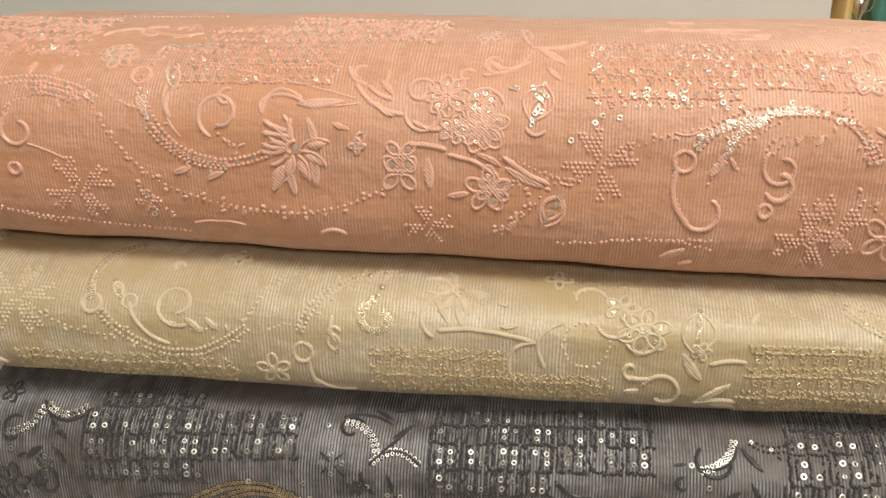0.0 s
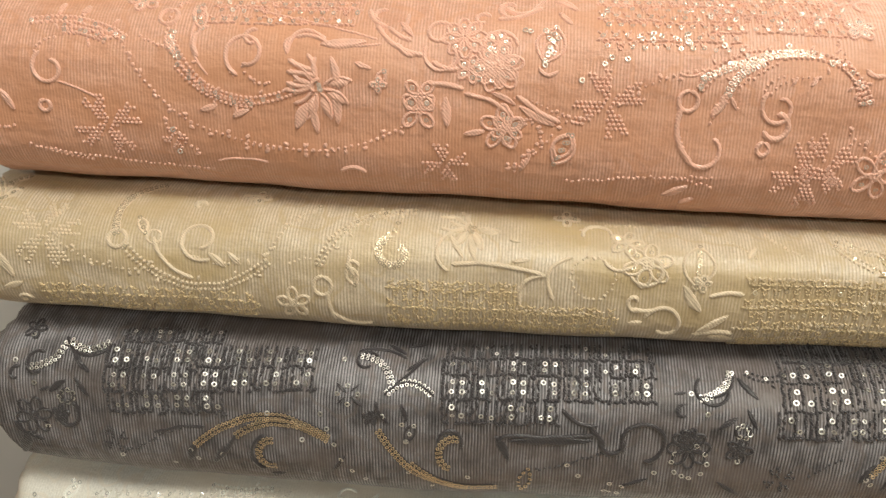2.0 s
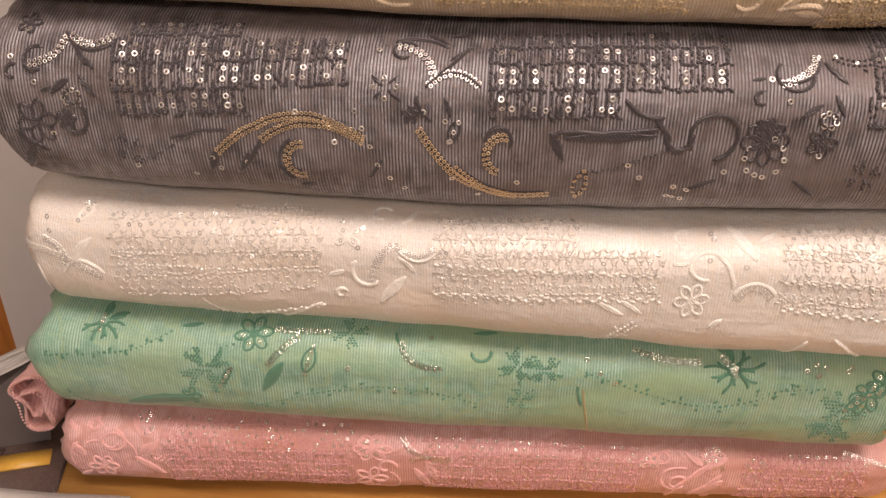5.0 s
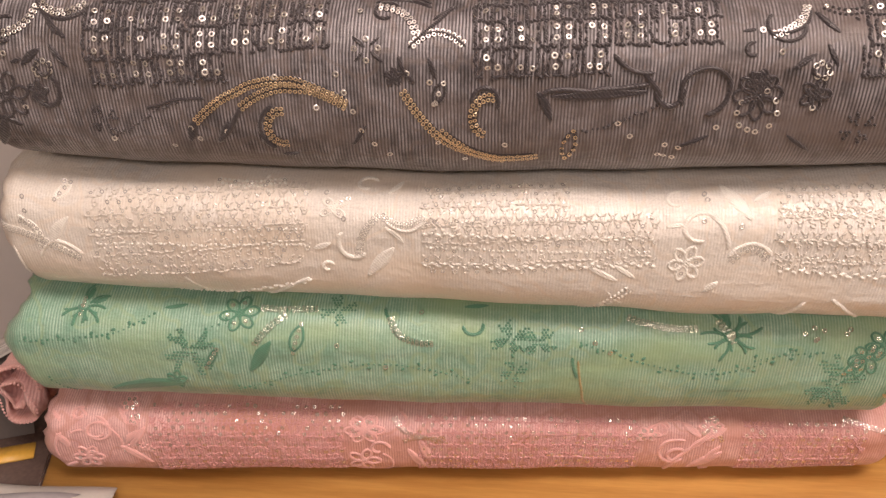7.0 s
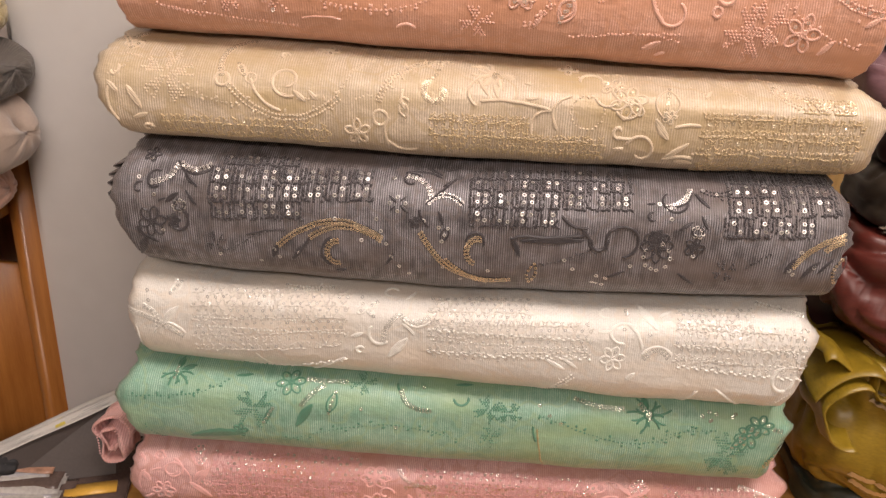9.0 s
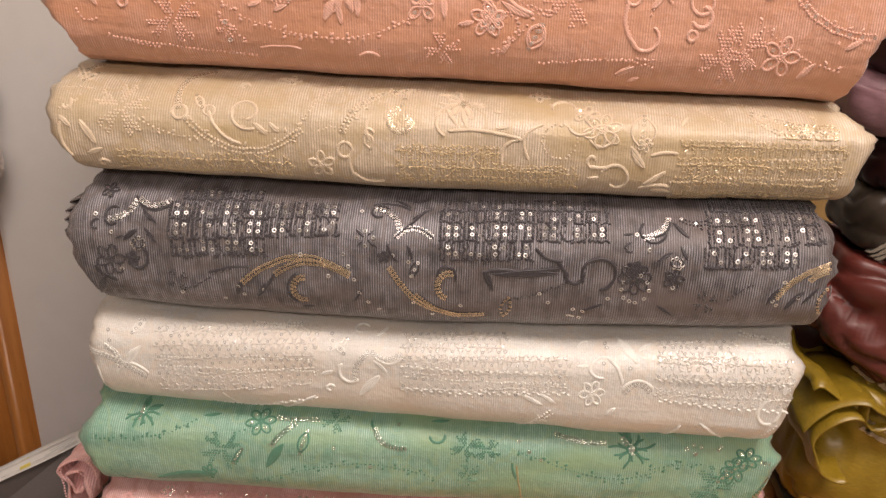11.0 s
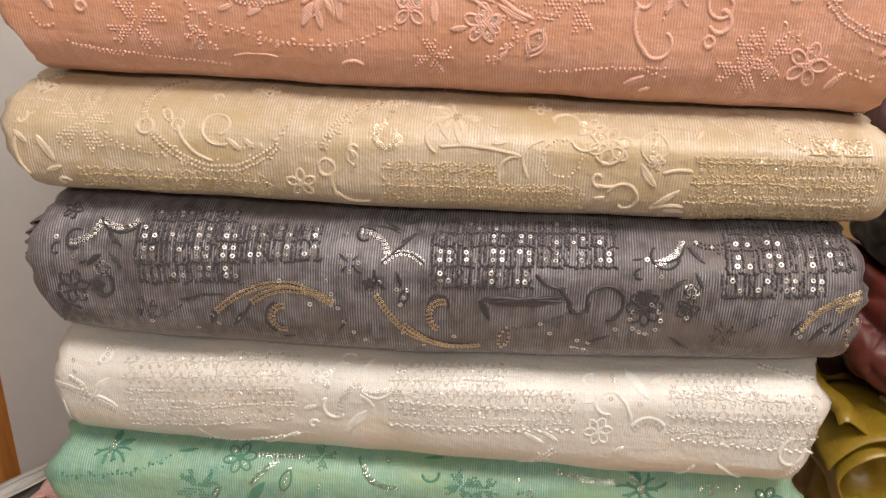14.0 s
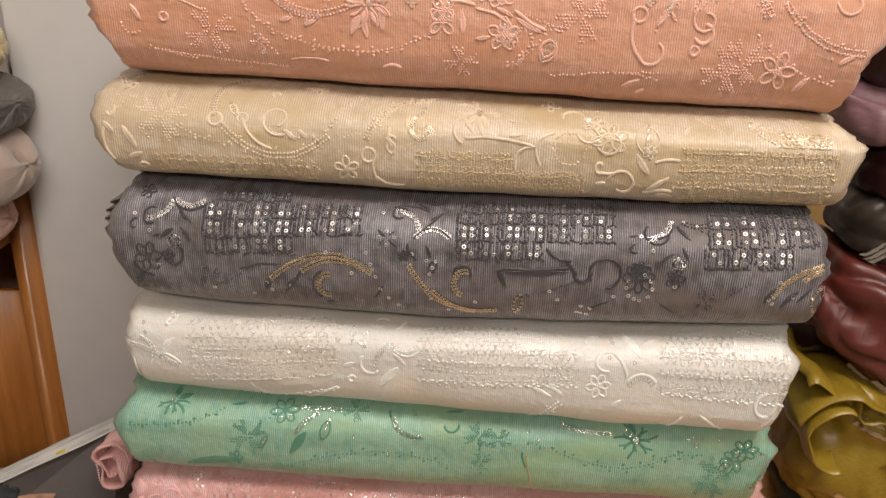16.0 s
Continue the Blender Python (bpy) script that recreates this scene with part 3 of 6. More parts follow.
    def cross(self, x, s, r, turn=0.0, petals=4, pitch=2.3):
        """Petals filled with a net of small stitched rings."""
        g = Gather()
        x, s, r, p = x * MM, s * MM, r * MM, pitch * MM
        m = int(r / p) + 1
        for i in range(-m, m + 1):
            for j in range(-m, m + 1):
                u, v = (i + 0.5 * (j % 2)) * p, j * p * 0.87
                rad, a = math.hypot(u, v), math.atan2(v, u) - turn
                k = abs((a * petals / (2 * math.pi) + 0.5) % 1 - 0.5) * 2
                notch = 0.0 if k > 0.16 else 0.25
                if 0.12 * r < rad < r * (1 - notch) and k < 0.62 * (1 - 0.25 * rad / r):
                    g.dome(self.b, x + u, s + v, p * 0.46, 0.0011)
        self.sew(g, "petal_patch", self.thread, "net of small stitched rings in petal shapes", "stuff")

    def leaf(self, x, s, ln, turn, wide=0.3, style="satin"):
        g = Gather()
        x, s, ln, t = x * MM, s * MM, ln * MM, math.radians(turn)
        a, b = (x - math.cos(t) * ln / 2, s - math.sin(t) * ln / 2), (x + math.cos(t) * ln / 2, s + math.sin(t) * ln / 2)
        if style == "satin":
            g.satin(self.b, a, b, ln * wide * 0.5)
        elif style == "gold":
            for k in (-1, 1):
                for px, ps in walk_line(bow(*a, *b, ln * wide * 0.6 * k), 0.0029):
                    self.sequin(px, ps, True, 0.85, 14)
                g.cord(self.b, bow(*a, *b, ln * wide * 0.6 * k), 0.0008, 0.0006)
        else:
            for k in (-1, 1):
                g.cord(self.b, bow(*a, *b, ln * wide * 0.6 * k), 0.0009, 0.0011)
            for px, ps in walk_line([a, b], 0.0036):
                self.sequin(px, ps, False, 0.8)
        self.sew(g, "leaf", self.thread)

    def dots(self, *places, gold=False):
        for x, s in zip(places[::2], places[1::2]):
            self.sequin(x * MM, s * MM, gold, 0.95)
        self.fresh = []

    def squares(self, x0, s0, x1, s1, cols, rows, drift=0.0, shine=0.82, size=1.0):
        """Blocks of four sequins among columns and rows of short dark stitches."""
        g = Gather()
        px, ps = (x1 - x0) / cols * MM, (s0 - s1) / rows * MM
        for r in range(rows):
            for c in range(cols):
                cx, cs = x0 * MM + (c + 0.5) * px, (s0 + drift * (c + 0.5) / cols) * MM - (r + 0.5) * ps
                for i in (-1, 1):
                    for j in (-1, 1):
                        if RNG.random() < shine:
                            self.sequin(cx + i * px * 0.17 + RNG.gauss(0, 0.0003), cs + j * ps * 0.19 + RNG.gauss(0, 0.0003), False, size * RNG.uniform(0.85, 1.08), 13)
                for col, many, keep in ((-0.5, 8, 0.9), (-0.33, 7, 0.72), (0.0, 8, 0.85), (0.33, 7, 0.72)):
                    for k in range(many):
                        if RNG.random() < keep:
                            u = ((k + 0.5) / many - 0.5) * ps * 0.95
                            g.dome(self.b, cx + col * px + RNG.gauss(0, 0.0003), cs + u, 0.00085 * RNG.uniform(0.7, 1.35), 0.0012, 0, 1.9, 1.57 + RNG.uniform(-0.4, 0.4))
                for k in range(9):
                    if RNG.random() < 0.8:
                        g.dome(self.b, cx + (k - 4) / 9 * px, cs - ps * 0.5 + RNG.gauss(0, 0.0005), 0.0011 * RNG.uniform(0.7, 1.3), 0.0013, 0, 1.5, RNG.uniform(-0.9, 0.9))
        self.sew(g, "lattice_embroidery", self.thread, "lattice of short stitches round the sequins", "stuff")

    def lattice(self, x0, s0, x1, s1, pitch=5.6, shine=0.4, drift=0.0):
        """A net of slanting stitches with small sequins at its knots and dashed lines along every other row."""
        g = Gather()
        nx, ns = max(1, round((x1 - x0) / pitch)), max(1, round((s0 - s1) / pitch))
        step = (x1 - x0) / nx * MM
        h = step / 2
        for r in range(ns + 1):
            for c in range(nx + 1):
                cx = x0 * MM + c * step + (h if r % 2 else 0) + RNG.gauss(0, 0.0003)
                cs = (s0 + drift * c / nx) * MM - r * (s0 - s1) / ns * MM + RNG.gauss(0, 0.0003)
                if RNG.random() < min(0.95, shine * 1.5):
                    self.sequin(cx, cs, False, RNG.uniform(0.62, 0.85), 12)
                else:
                    for k in range(5):
                        a = k * 1.257 + RNG.uniform(0, 0.6)
                        g.dome(self.b, cx + math.cos(a) * 0.0013, cs + math.sin(a) * 0.0013, 0.0006, 0.0012, 0, 1.5, a + 1.57)
                for a in (0.9, 2.25):
                    if RNG.random() < 0.85:
                        g.dome(self.b, cx + math.cos(a) * h * 0.85, cs + math.sin(a) * h * 0.85, 0.0006 * RNG.uniform(0.7, 1.3), 0.0012, 0, 2.4, a + RNG.uniform(-0.3, 0.3))
                if r % 2 == 0:
                    for k in (-1, 1):
                        if RNG.random() < 0.9:
                            g.dome(self.b, cx + k * h * 0.5, cs - h * 0.75 + RNG.gauss(0, 0.0003), 0.0007 * RNG.uniform(0.8, 1.3), 0.0014, 0, 2.6, RNG.uniform(-0.25, 0.25))
        self.sew(g, "lattice_embroidery", self.net, "net of raised stitches over the cloth", "stuff")


# motifs
GOLD = sequin_mat("gold_sequin", (0.86, 0.69, 0.46), 0.33)
peach_sewing = Needle(peach, threads("peach_thread", (0.76, 0.44, 0.335)), sequin_mat("rose_sequin", (0.97, 0.77, 0.66), 0.22, 0.5), GOLD)
beige_sewing = Needle(beige, threads("beige_thread", (0.68, 0.555, 0.40)), sequin_mat("champagne_sequin", (0.92, 0.79, 0.58), 0.22, 0.6), GOLD, net=threads("old_gold_thread", (0.56, 0.43, 0.25)))
grey_sewing = Needle(grey, threads("charcoal_thread", (0.04, 0.034, 0.038)), sequin_mat("silver_sequin", (0.88, 0.86, 0.83), 0.3), GOLD)
# The white net's grey thread carries the shade round its stitches in its colour.
white_sewing = Needle(white, threads("ivory_thread", (0.85, 0.82, 0.76)), sequin_mat("pearl_sequin", (0.88, 0.86, 0.81), 0.25, 0.5), GOLD, net=threads("shadow_thread", (0.64, 0.60, 0.54)))
green_sewing = Needle(green, threads("teal_thread", (0.08, 0.245, 0.158)), sequin_mat("pale_sequin", (0.75, 0.82, 0.72)), GOLD)
pink_sewing = Needle(pink, threads("pink_thread", (0.78, 0.44, 0.42)), sequin_mat("pink_sequin", (0.95, 0.84, 0.81), 0.25, 0.9), GOLD, net=threads("dark_rose_thread", (0.62, 0.31, 0.30)))
peach_sewing.lattice(-295.7, 108.6, -224.8, 53.4, pitch=6.0, shine=0.45)
peach_sewing.flower(-198.7, 56.5, 8.0, 6, 0.3)
peach_sewing.curl(-192.1, 82.8, 10.0, 60, 300, "cord", 0.3)
peach_sewing.arc(-177.7, 65.6, -152.5, 65.1, -3.0, "seq")
peach_sewing.leaf(-171.3, 91.8, 12.0, 130, 0.3, "satin")
peach_sewing.arc(-177.7, 65.6, -178.4, 44.4, -1.0, "beads")
peach_sewing.ring(-182.5, 39.2, 5.0, "cord")
peach_sewing.leaf(-166.0, 38.5, 15.0, 110, 0.35, "open")
peach_sewing.arc(-168.0, 35.6, -159.2, 7.7, -4.0, "thin")
peach_sewing.arc(-180.9, 44.5, -181.3, 23.8, -1.0, "beads")
peach_sewing.arc(-178.1, 23.3, -115.0, 1.4, -16.0, "double")
peach_sewing.arc(-195.6, 26.8, -175.9, 20.0, -1.0, "beads")
peach_sewing.curl(-139.7, 19.2, 12.0, 250, -360, "cord", 0.45)
peach_sewing.arc(-137.4, 6.7, -127.4, 4.7, -2.0, "beads")
peach_sewing.fan(-102.4, 3.7, 17.0, 95, 215, 9, 4)
peach_sewing.arc(-118.7, 18.9, -99.1, 27.2, 9.0, "cord")
peach_sewing.arc(-139.5, 45.2, -73.0, 28.1, 0.0, "thin")
peach_sewing.leaf(-90.0, 25.6, 24.0, 5, 0.22, "satin")
peach_sewing.lattice(-158.5, 86.0, -88.3, 37.5, pitch=6.0, shine=0.5)
peach_sewing.lattice(-117.7, 110.7, -39.7, 68.5, pitch=6.0, shine=0.45)
peach_sewing.curl(-72.5, 42.0, 6.0, 60, 200, "cord", 0.3)
peach_sewing.arc(-74.3, 36.8, -48.7, 21.0, -4.0, "fat")
peach_sewing.leaf(-59.0, 35.0, 11.0, 130, 0.3, "satin")
peach_sewing.curl(-39.6, 21.3, 10.0, 150, 260, "cord", 0.6)
peach_sewing.arc(-204.9, 24.2, -170.0, -17.1, -4.0, "vine")
peach_sewing.arc(-170.0, -17.1, -110.3, -29.6, -3.0, "vine")
peach_sewing.arc(-110.3, -29.6, -56.8, -13.5, -4.0, "vine")
peach_sewing.arc(-254.3, 34.6, -204.0, 25.8, 5.0, "double")
peach_sewing.curl(-242.4, 9.1, 10.0, 120, 330, "cord", 0.4)
peach_sewing.ring(-246.3, -10.6, 3.0, "cord")
peach_sewing.cross(-214.3, -20.4, 18.0, 0.45, 4, 2.3)
peach_sewing.flower(-50.5, 0.6, 9.0, 4, 0.78)
peach_sewing.flower(-71.6, 5.4, 4.0, 4, 0)
peach_sewing.leaf(-77.8, 14.2, 6.0, -20, 0.3, "satin")
peach_sewing.arc(-259.4, -34.9, -163.1, -46.4, -1.0, "beads")
peach_sewing.arc(-92.8, -41.0, -79.0, -40.8, 3.0, "cord")
peach_sewing.dots(-180.0, -21.3, -178.2, -34.0)
peach_sewing.cross(-179.9, -26.4, 7.0, 0.2, 4, 2.1)
peach_sewing.arc(-159.3, -39.7, -131.3, -38.5, 2.0, "thin")
peach_sewing.cross(-37.4, -33.9, 12.0, 0.2, 4, 2.3)
peach_sewing.flower(-11.9, 16.3, 13.0, 6, 0.2)
peach_sewing.leaf(14.2, 28.6, 20.0, 75, 0.6, "open")
peach_sewing.flower(-8.2, -13.8, 11.0, 5, 0.3)
peach_sewing.flower(-25.5, 14.3, 7.0, 5, 0)
peach_sewing.curl(-7.0, 51.8, 9.0, 330, -300, "cord", 0.3)
peach_sewing.arc(-13.6, 43.4, 10.2, 61.7, -6.0, "cord")
peach_sewing.leaf(20.6, 56.9, 19.0, -45, 0.3, "satin")
peach_sewing.arc(22.5, 63.4, 36.0, 73.5, -2.0, "cord")
peach_sewing.arc(10.2, 65.1, 3.0, 89.6, 2.0, "cord")
peach_sewing.flower(-10.6, 78.4, 6.0, 5, 0.1)
peach_sewing.curl(-20.9, 42.3, 5.0, 30, 300, "cord", 0.3)
peach_sewing.lattice(39.9, 70.5, 105.3, 27.7, pitch=6.2, shine=0.65)
peach_sewing.lattice(96.5, 63.6, 158.3, 39.8, pitch=6.0, shine=0.5)
peach_sewing.arc(0.2, -12.2, 31.0, -10.3, 1.0, "vine")
peach_sewing.arc(49.9, 1.3, 93.5, 17.3, 3.0, "vine")
peach_sewing.arc(-2.0, 0.1, 29.4, -10.3, 2.0, "beads")
peach_sewing.cross(44.7, -0.4, 18.0, 0.35, 4, 2.3)
peach_sewing.leaf(23.4, -23.4, 17.0, 60, 0.55, "open")
peach_sewing.arc(11.5, -17.8, -1.0, -36.1, 1.0, "vine")
peach_sewing.leaf(4.2, -31.7, 9.0, 60, 0.3, "satin")
peach_sewing.ring(84.1, 1.7, 5.0, "cord")
peach_sewing.arc(81.4, -0.8, 89.0, -27.0, -5.0, "fat")
peach_sewing.curl(95.6, -20.0, 11.0, 200, 220, "cord", 0.5)
peach_sewing.arc(89.5, 8.0, 129.6, 25.3, 7.0, "double")
peach_sewing.arc(129.6, 25.3, 172.1, 3.7, 9.0, "double")
peach_sewing.arc(96.0, -8.1, 126.5, 21.1, 4.0, "beads")
peach_sewing.arc(100.8, -0.9, 104.6, 6.6, 2.0, "cord")
peach_sewing.leaf(106.2, 1.5, 7.0, 120, 0.3, "satin")
peach_sewing.curl(129.2, -0.3, 10.0, 130, 330, "cord", 0.4)
peach_sewing.arc(123.9, 7.0, 147.1, 14.6, 3.0, "beads")
peach_sewing.ring(123.8, -19.2, 3.0, "cord")
peach_sewing.cross(156.8, -25.6, 16.0, 0.5, 4, 2.3)
peach_sewing.flower(166.6, 43.4, 7.0, 5, 0.2)
peach_sewing.curl(164.5, 66.5, 7.0, 200, -300, "cord", 0.3)
peach_sewing.arc(158.5, 68.6, 173.6, 71.8, 2.0, "cord")
peach_sewing.arc(26.9, -40.4, 100.7, -33.9, 1.0, "beads")
peach_sewing.dots(41.9, 49.7, 65.0, 35.7, 64.7, 31.8, 59.4, 32.4, 82.2, 35.9, 82.8, 30.5, 94.1, 48.9, 99.9, 29.8)
peach_sewing.arc(73.8, 100.0, 128.0, 85.7, 2.0, "thin")
peach_sewing.leaf(86.8, 112.8, 15.0, 0, 0.3, "satin")
peach_sewing.arc(181.2, 12.3, 240.4, -16.5, -9.0, "double")
peach_sewing.arc(165.8, -11.0, 223.0, -37.1, -4.0, "vine")
peach_sewing.curl(225.3, 14.0, 11.0, 180, 260, "cord", 0.3)
peach_sewing.flower(182.6, -29.7, 12.0, 5, 0.0)
peach_sewing.leaf(201.0, -38.2, 14.0, 50, 0.3, "satin")
peach_sewing.leaf(228.2, -20.7, 12.0, 30, 0.3, "satin")
peach_sewing.arc(-278.3, -16.7, -266.0, -23.1, -4.0, "beads")
peach_sewing.leaf(-266.7, -8.2, 13.0, 120, 0.3, "satin")
peach_sewing.arc(86.8, -51.5, 93.9, -47.2, 1.0, "cord")
peach_sewing.cross(148.3, -32.3, 18.0, 0.2, 4, 2.3)
peach_sewing.arc(-216.1, 74.2, -199.9, 88.3, 3.0, "cord")
peach_sewing.arc(-199.9, 88.3, -168.3, 75.3, -2.0, "cord")
peach_sewing.curl(-176.2, 88.7, 5.0, 200, -260, "cord", 0.5)
peach_sewing.flower(-198.0, 52.4, 9.0, 6, 0.2)
peach_sewing.flower(-204.4, 55.2, 5.0, 5, 0.6)
peach_sewing.leaf(-167.4, 42.5, 10.0, 80, 0.5, "open")
peach_sewing.arc(-165.7, 30.1, -164.4, 16.8, -2.0, "fat")
peach_sewing.arc(-160.4, 32.8, -165.0, 27.4, -2.0, "cord")
peach_sewing.arc(-177.1, 64.1, -151.6, 56.0, -3.0, "beads")
peach_sewing.arc(-176.4, 50.0, -175.3, 62.6, -1.0, "beads")
peach_sewing.arc(-236.1, 32.1, -208.2, 27.5, -2.0, "double")
peach_sewing.arc(-235.5, 29.4, -213.6, 24.8, 1.0, "double")
peach_sewing.arc(-254.6, 82.3, -225.1, 88.8, 1.0, "vine")
peach_sewing.arc(-241.7, 60.7, -222.8, 76.7, 2.0, "vine")
peach_sewing.arc(-227.6, 51.6, -215.2, 54.5, 2.0, "beads")
peach_sewing.leaf(-227.5, 42.9, 7.0, 60, 0.5, "satin")
peach_sewing.leaf(-247.7, 69.1, 8.0, 20, 0.4, "satin")
peach_sewing.arc(-178.5, 29.6, -175.4, 17.4, -2.0, "seq")
peach_sewing.curl(-136.9, 27.2, 5.0, 60, 260, "cord", 0.5)
peach_sewing.arc(-149.5, 21.9, -145.5, 7.5, -2.0, "beads")
peach_sewing.arc(-141.7, 12.1, -129.3, 4.7, -2.0, "beads")
peach_sewing.leaf(-159.9, -9.0, 10.0, 20, 0.35, "satin")
peach_sewing.leaf(-143.2, -11.3, 10.0, 25, 0.35, "satin")
peach_sewing.leaf(-111.3, -11.5, 15.0, 65, 0.45, "satin")
peach_sewing.leaf(-104.2, -13.3, 14.0, 100, 0.3, "satin")
peach_sewing.leaf(-93.1, -6.7, 17.0, 95, 0.3, "satin")
peach_sewing.arc(-118.1, 20.0, -115.0, 27.9, 3.0, "cord")
peach_sewing.arc(-115.0, 27.9, -96.4, 23.4, 3.0, "cord")
peach_sewing.arc(-95.3, 24.5, -70.5, 25.9, -1.0, "thin")
peach_sewing.arc(-118.5, 10.7, -102.8, 8.8, -0.0, "fat")
peach_sewing.arc(-118.7, 5.3, -104.9, 3.8, -1.0, "fat")
peach_sewing.arc(-117.7, 16.8, -105.1, 11.7, -1.0, "fat")
peach_sewing.arc(-78.8, 47.3, -68.3, 35.7, -3.0, "fat")
peach_sewing.arc(-68.3, 35.7, -55.7, 28.4, -1.0, "fat")
peach_sewing.arc(-58.8, 45.2, -61.1, 33.4, 1.0, "cord")
peach_sewing.leaf(-80.4, 14.8, 7.0, -20, 0.4, "satin")
peach_sewing.leaf(-70.3, 9.0, 7.0, 60, 0.5, "open")
peach_sewing.arc(-62.9, 26.9, -53.4, 20.5, -2.0, "fat")
peach_sewing.curl(-42.2, 33.7, 7.0, 30, 300, "cord", 0.6)
peach_sewing.flower(-29.3, 31.3, 11.0, 8, 0.1)
peach_sewing.arc(-44.9, 18.2, -30.6, 14.8, -2.0, "fat")
peach_sewing.arc(-46.8, 6.4, -28.3, 4.3, 1.0, "fat")
peach_sewing.leaf(-36.8, -7.1, 15.0, 95, 0.35, "satin")
peach_sewing.flower(-51.1, -7.0, 10.0, 4, 0.78)
peach_sewing.arc(-79.6, 102.0, -59.2, 94.3, 1.0, "vine")
peach_sewing.arc(-59.2, 94.3, -26.0, 91.7, 1.0, "beads")
peach_sewing.arc(-224.2, 118.1, -164.6, 115.8, 1.0, "beads")
peach_sewing.flower(-11.9, 16.3, 11.0, 7, 0.4, fill=True)
peach_sewing.flower(-12.4, 28.5, 7.0, 6, 0.2)
peach_sewing.flower(-5.6, -13.8, 8.0, 6, 0.5)
peach_sewing.arc(-11.2, 53.7, 9.1, 53.3, -6.0, "fat")
peach_sewing.curl(-9.2, 48.7, 4.0, 0, 280, "cord", 0.3)
peach_sewing.leaf(16.9, 60.2, 11.0, -45, 0.3, "satin")
peach_sewing.leaf(21.1, 44.6, 11.0, -50, 0.3, "satin")
peach_sewing.arc(10.2, 64.4, 34.0, 69.9, -2.0, "fat")
peach_sewing.flower(-13.3, 75.5, 6.0, 6, 0.0)
peach_sewing.arc(5.0, 87.9, 8.5, 75.1, 1.0, "cord")
peach_sewing.leaf(13.6, 24.9, 11.0, 70, 0.55, "open")
peach_sewing.arc(8.7, 16.1, 18.8, 14.9, -3.0, "cord")
peach_sewing.arc(-1.7, 1.9, 21.0, -10.3, -1.0, "fat")
peach_sewing.arc(0.9, -10.2, 33.6, -7.6, 1.0, "beads")
peach_sewing.arc(3.2, -30.0, 17.3, -16.6, -1.0, "vine")
peach_sewing.arc(-4.5, -32.2, 8.5, -26.3, -2.0, "vine")
peach_sewing.leaf(23.1, -21.7, 13.0, 65, 0.6, "open")
peach_sewing.arc(79.8, 3.8, 84.1, -20.0, -2.0, "beads")
peach_sewing.arc(98.0, -0.0, 108.6, -1.0, 2.0, "beads")
peach_sewing.arc(103.0, 5.5, 118.8, 21.2, 3.0, "seq")
peach_sewing.arc(90.3, 12.5, 113.5, 21.8, 1.0, "seq")
peach_sewing.arc(113.5, 21.8, 143.0, 26.1, 2.0, "seq")
peach_sewing.arc(79.1, 14.8, 93.3, 18.3, -2.0, "thin")
peach_sewing.leaf(134.8, 12.6, 5.0, 60, 0.4, "satin")
peach_sewing.leaf(144.3, 13.0, 6.0, 60, 0.4, "satin")
peach_sewing.curl(129.2, -8.3, 7.0, 200, 260, "fat", 0.7)
peach_sewing.arc(120.2, 4.7, 129.6, 14.8, 3.0, "beads")
peach_sewing.curl(173.0, 61.1, 7.0, 30, 260, "cord", 0.4)
peach_sewing.curl(160.7, 64.7, 4.0, 150, 260, "cord", 0.3)
peach_sewing.flower(167.7, 42.9, 8.0, 5, 0.3)
peach_sewing.arc(169.1, 19.7, 178.8, 17.1, -2.0, "fat")
peach_sewing.arc(65.7, 94.1, 79.5, 98.0, 1.0, "fat")
peach_sewing.arc(79.3, 96.3, 113.5, 89.6, 1.0, "cord")
peach_sewing.leaf(124.2, 86.6, 10.0, 10, 0.4, "satin")
peach_sewing.leaf(109.2, 79.9, 5.0, 0, 0.6, "satin")
peach_sewing.arc(155.6, 98.4, 202.5, 107.8, 0.0, "beads")
green_sewing.arc(-318.8, 5.6, -251.9, 12.9, -1.7, "vine")
green_sewing.arc(-251.9, 12.9, -228.1, 27.0, -1.3, "vine")
green_sewing.fan(-271.8, 31.8, 15.2, 190, 350, 9, 2)
green_sewing.curl(-279.5, -64.4, 13.7, 190, -200, "fat", 0.95)
green_sewing.cross(-205.9, 0.8, 17.1, 0.6, 4, 2.2)
green_sewing.cross(-209.7, -66.1, 11.6, 0.3, 4, 2.1)
green_sewing.flower(-175.7, 27.4, 11.7, 6, 0.2)
green_sewing.arc(-195.4, 16.8, -179.1, 21.1, 0.8, "vine")
green_sewing.arc(-165.2, 7.0, -147.9, 26.2, 1.2, "seq")
green_sewing.leaf(-163.2, -1.6, 25.8, 55, 0.3, "satin")
green_sewing.leaf(-140.3, 10.2, 21.5, 76, 0.3, "open")
green_sewing.arc(-162.1, 30.9, -129.6, 31.0, -0.4, "seq")
green_sewing.cross(-116.1, 30.8, 10.8, 0.2, 4, 2.0)
green_sewing.arc(-84.0, 25.0, -59.0, 8.5, -6.2, "seq")
green_sewing.arc(-88.1, 33.5, -83.7, 22.7, -0.8, "cord")
green_sewing.curl(-33.7, 20.9, 6.6, 180, 200, "cord", 0.8)
green_sewing.arc(-179.6, -24.8, -97.4, -6.8, 2.6, "vine")
green_sewing.arc(-97.4, -6.8, -36.8, -15.2, 2.1, "vine")
green_sewing.dots(-86.9, -8.0, -115.9, 6.0, -65.7, 29.4)
green_sewing.leaf(-32.9, 34.2, 15.0, 5, 0.2, "satin")
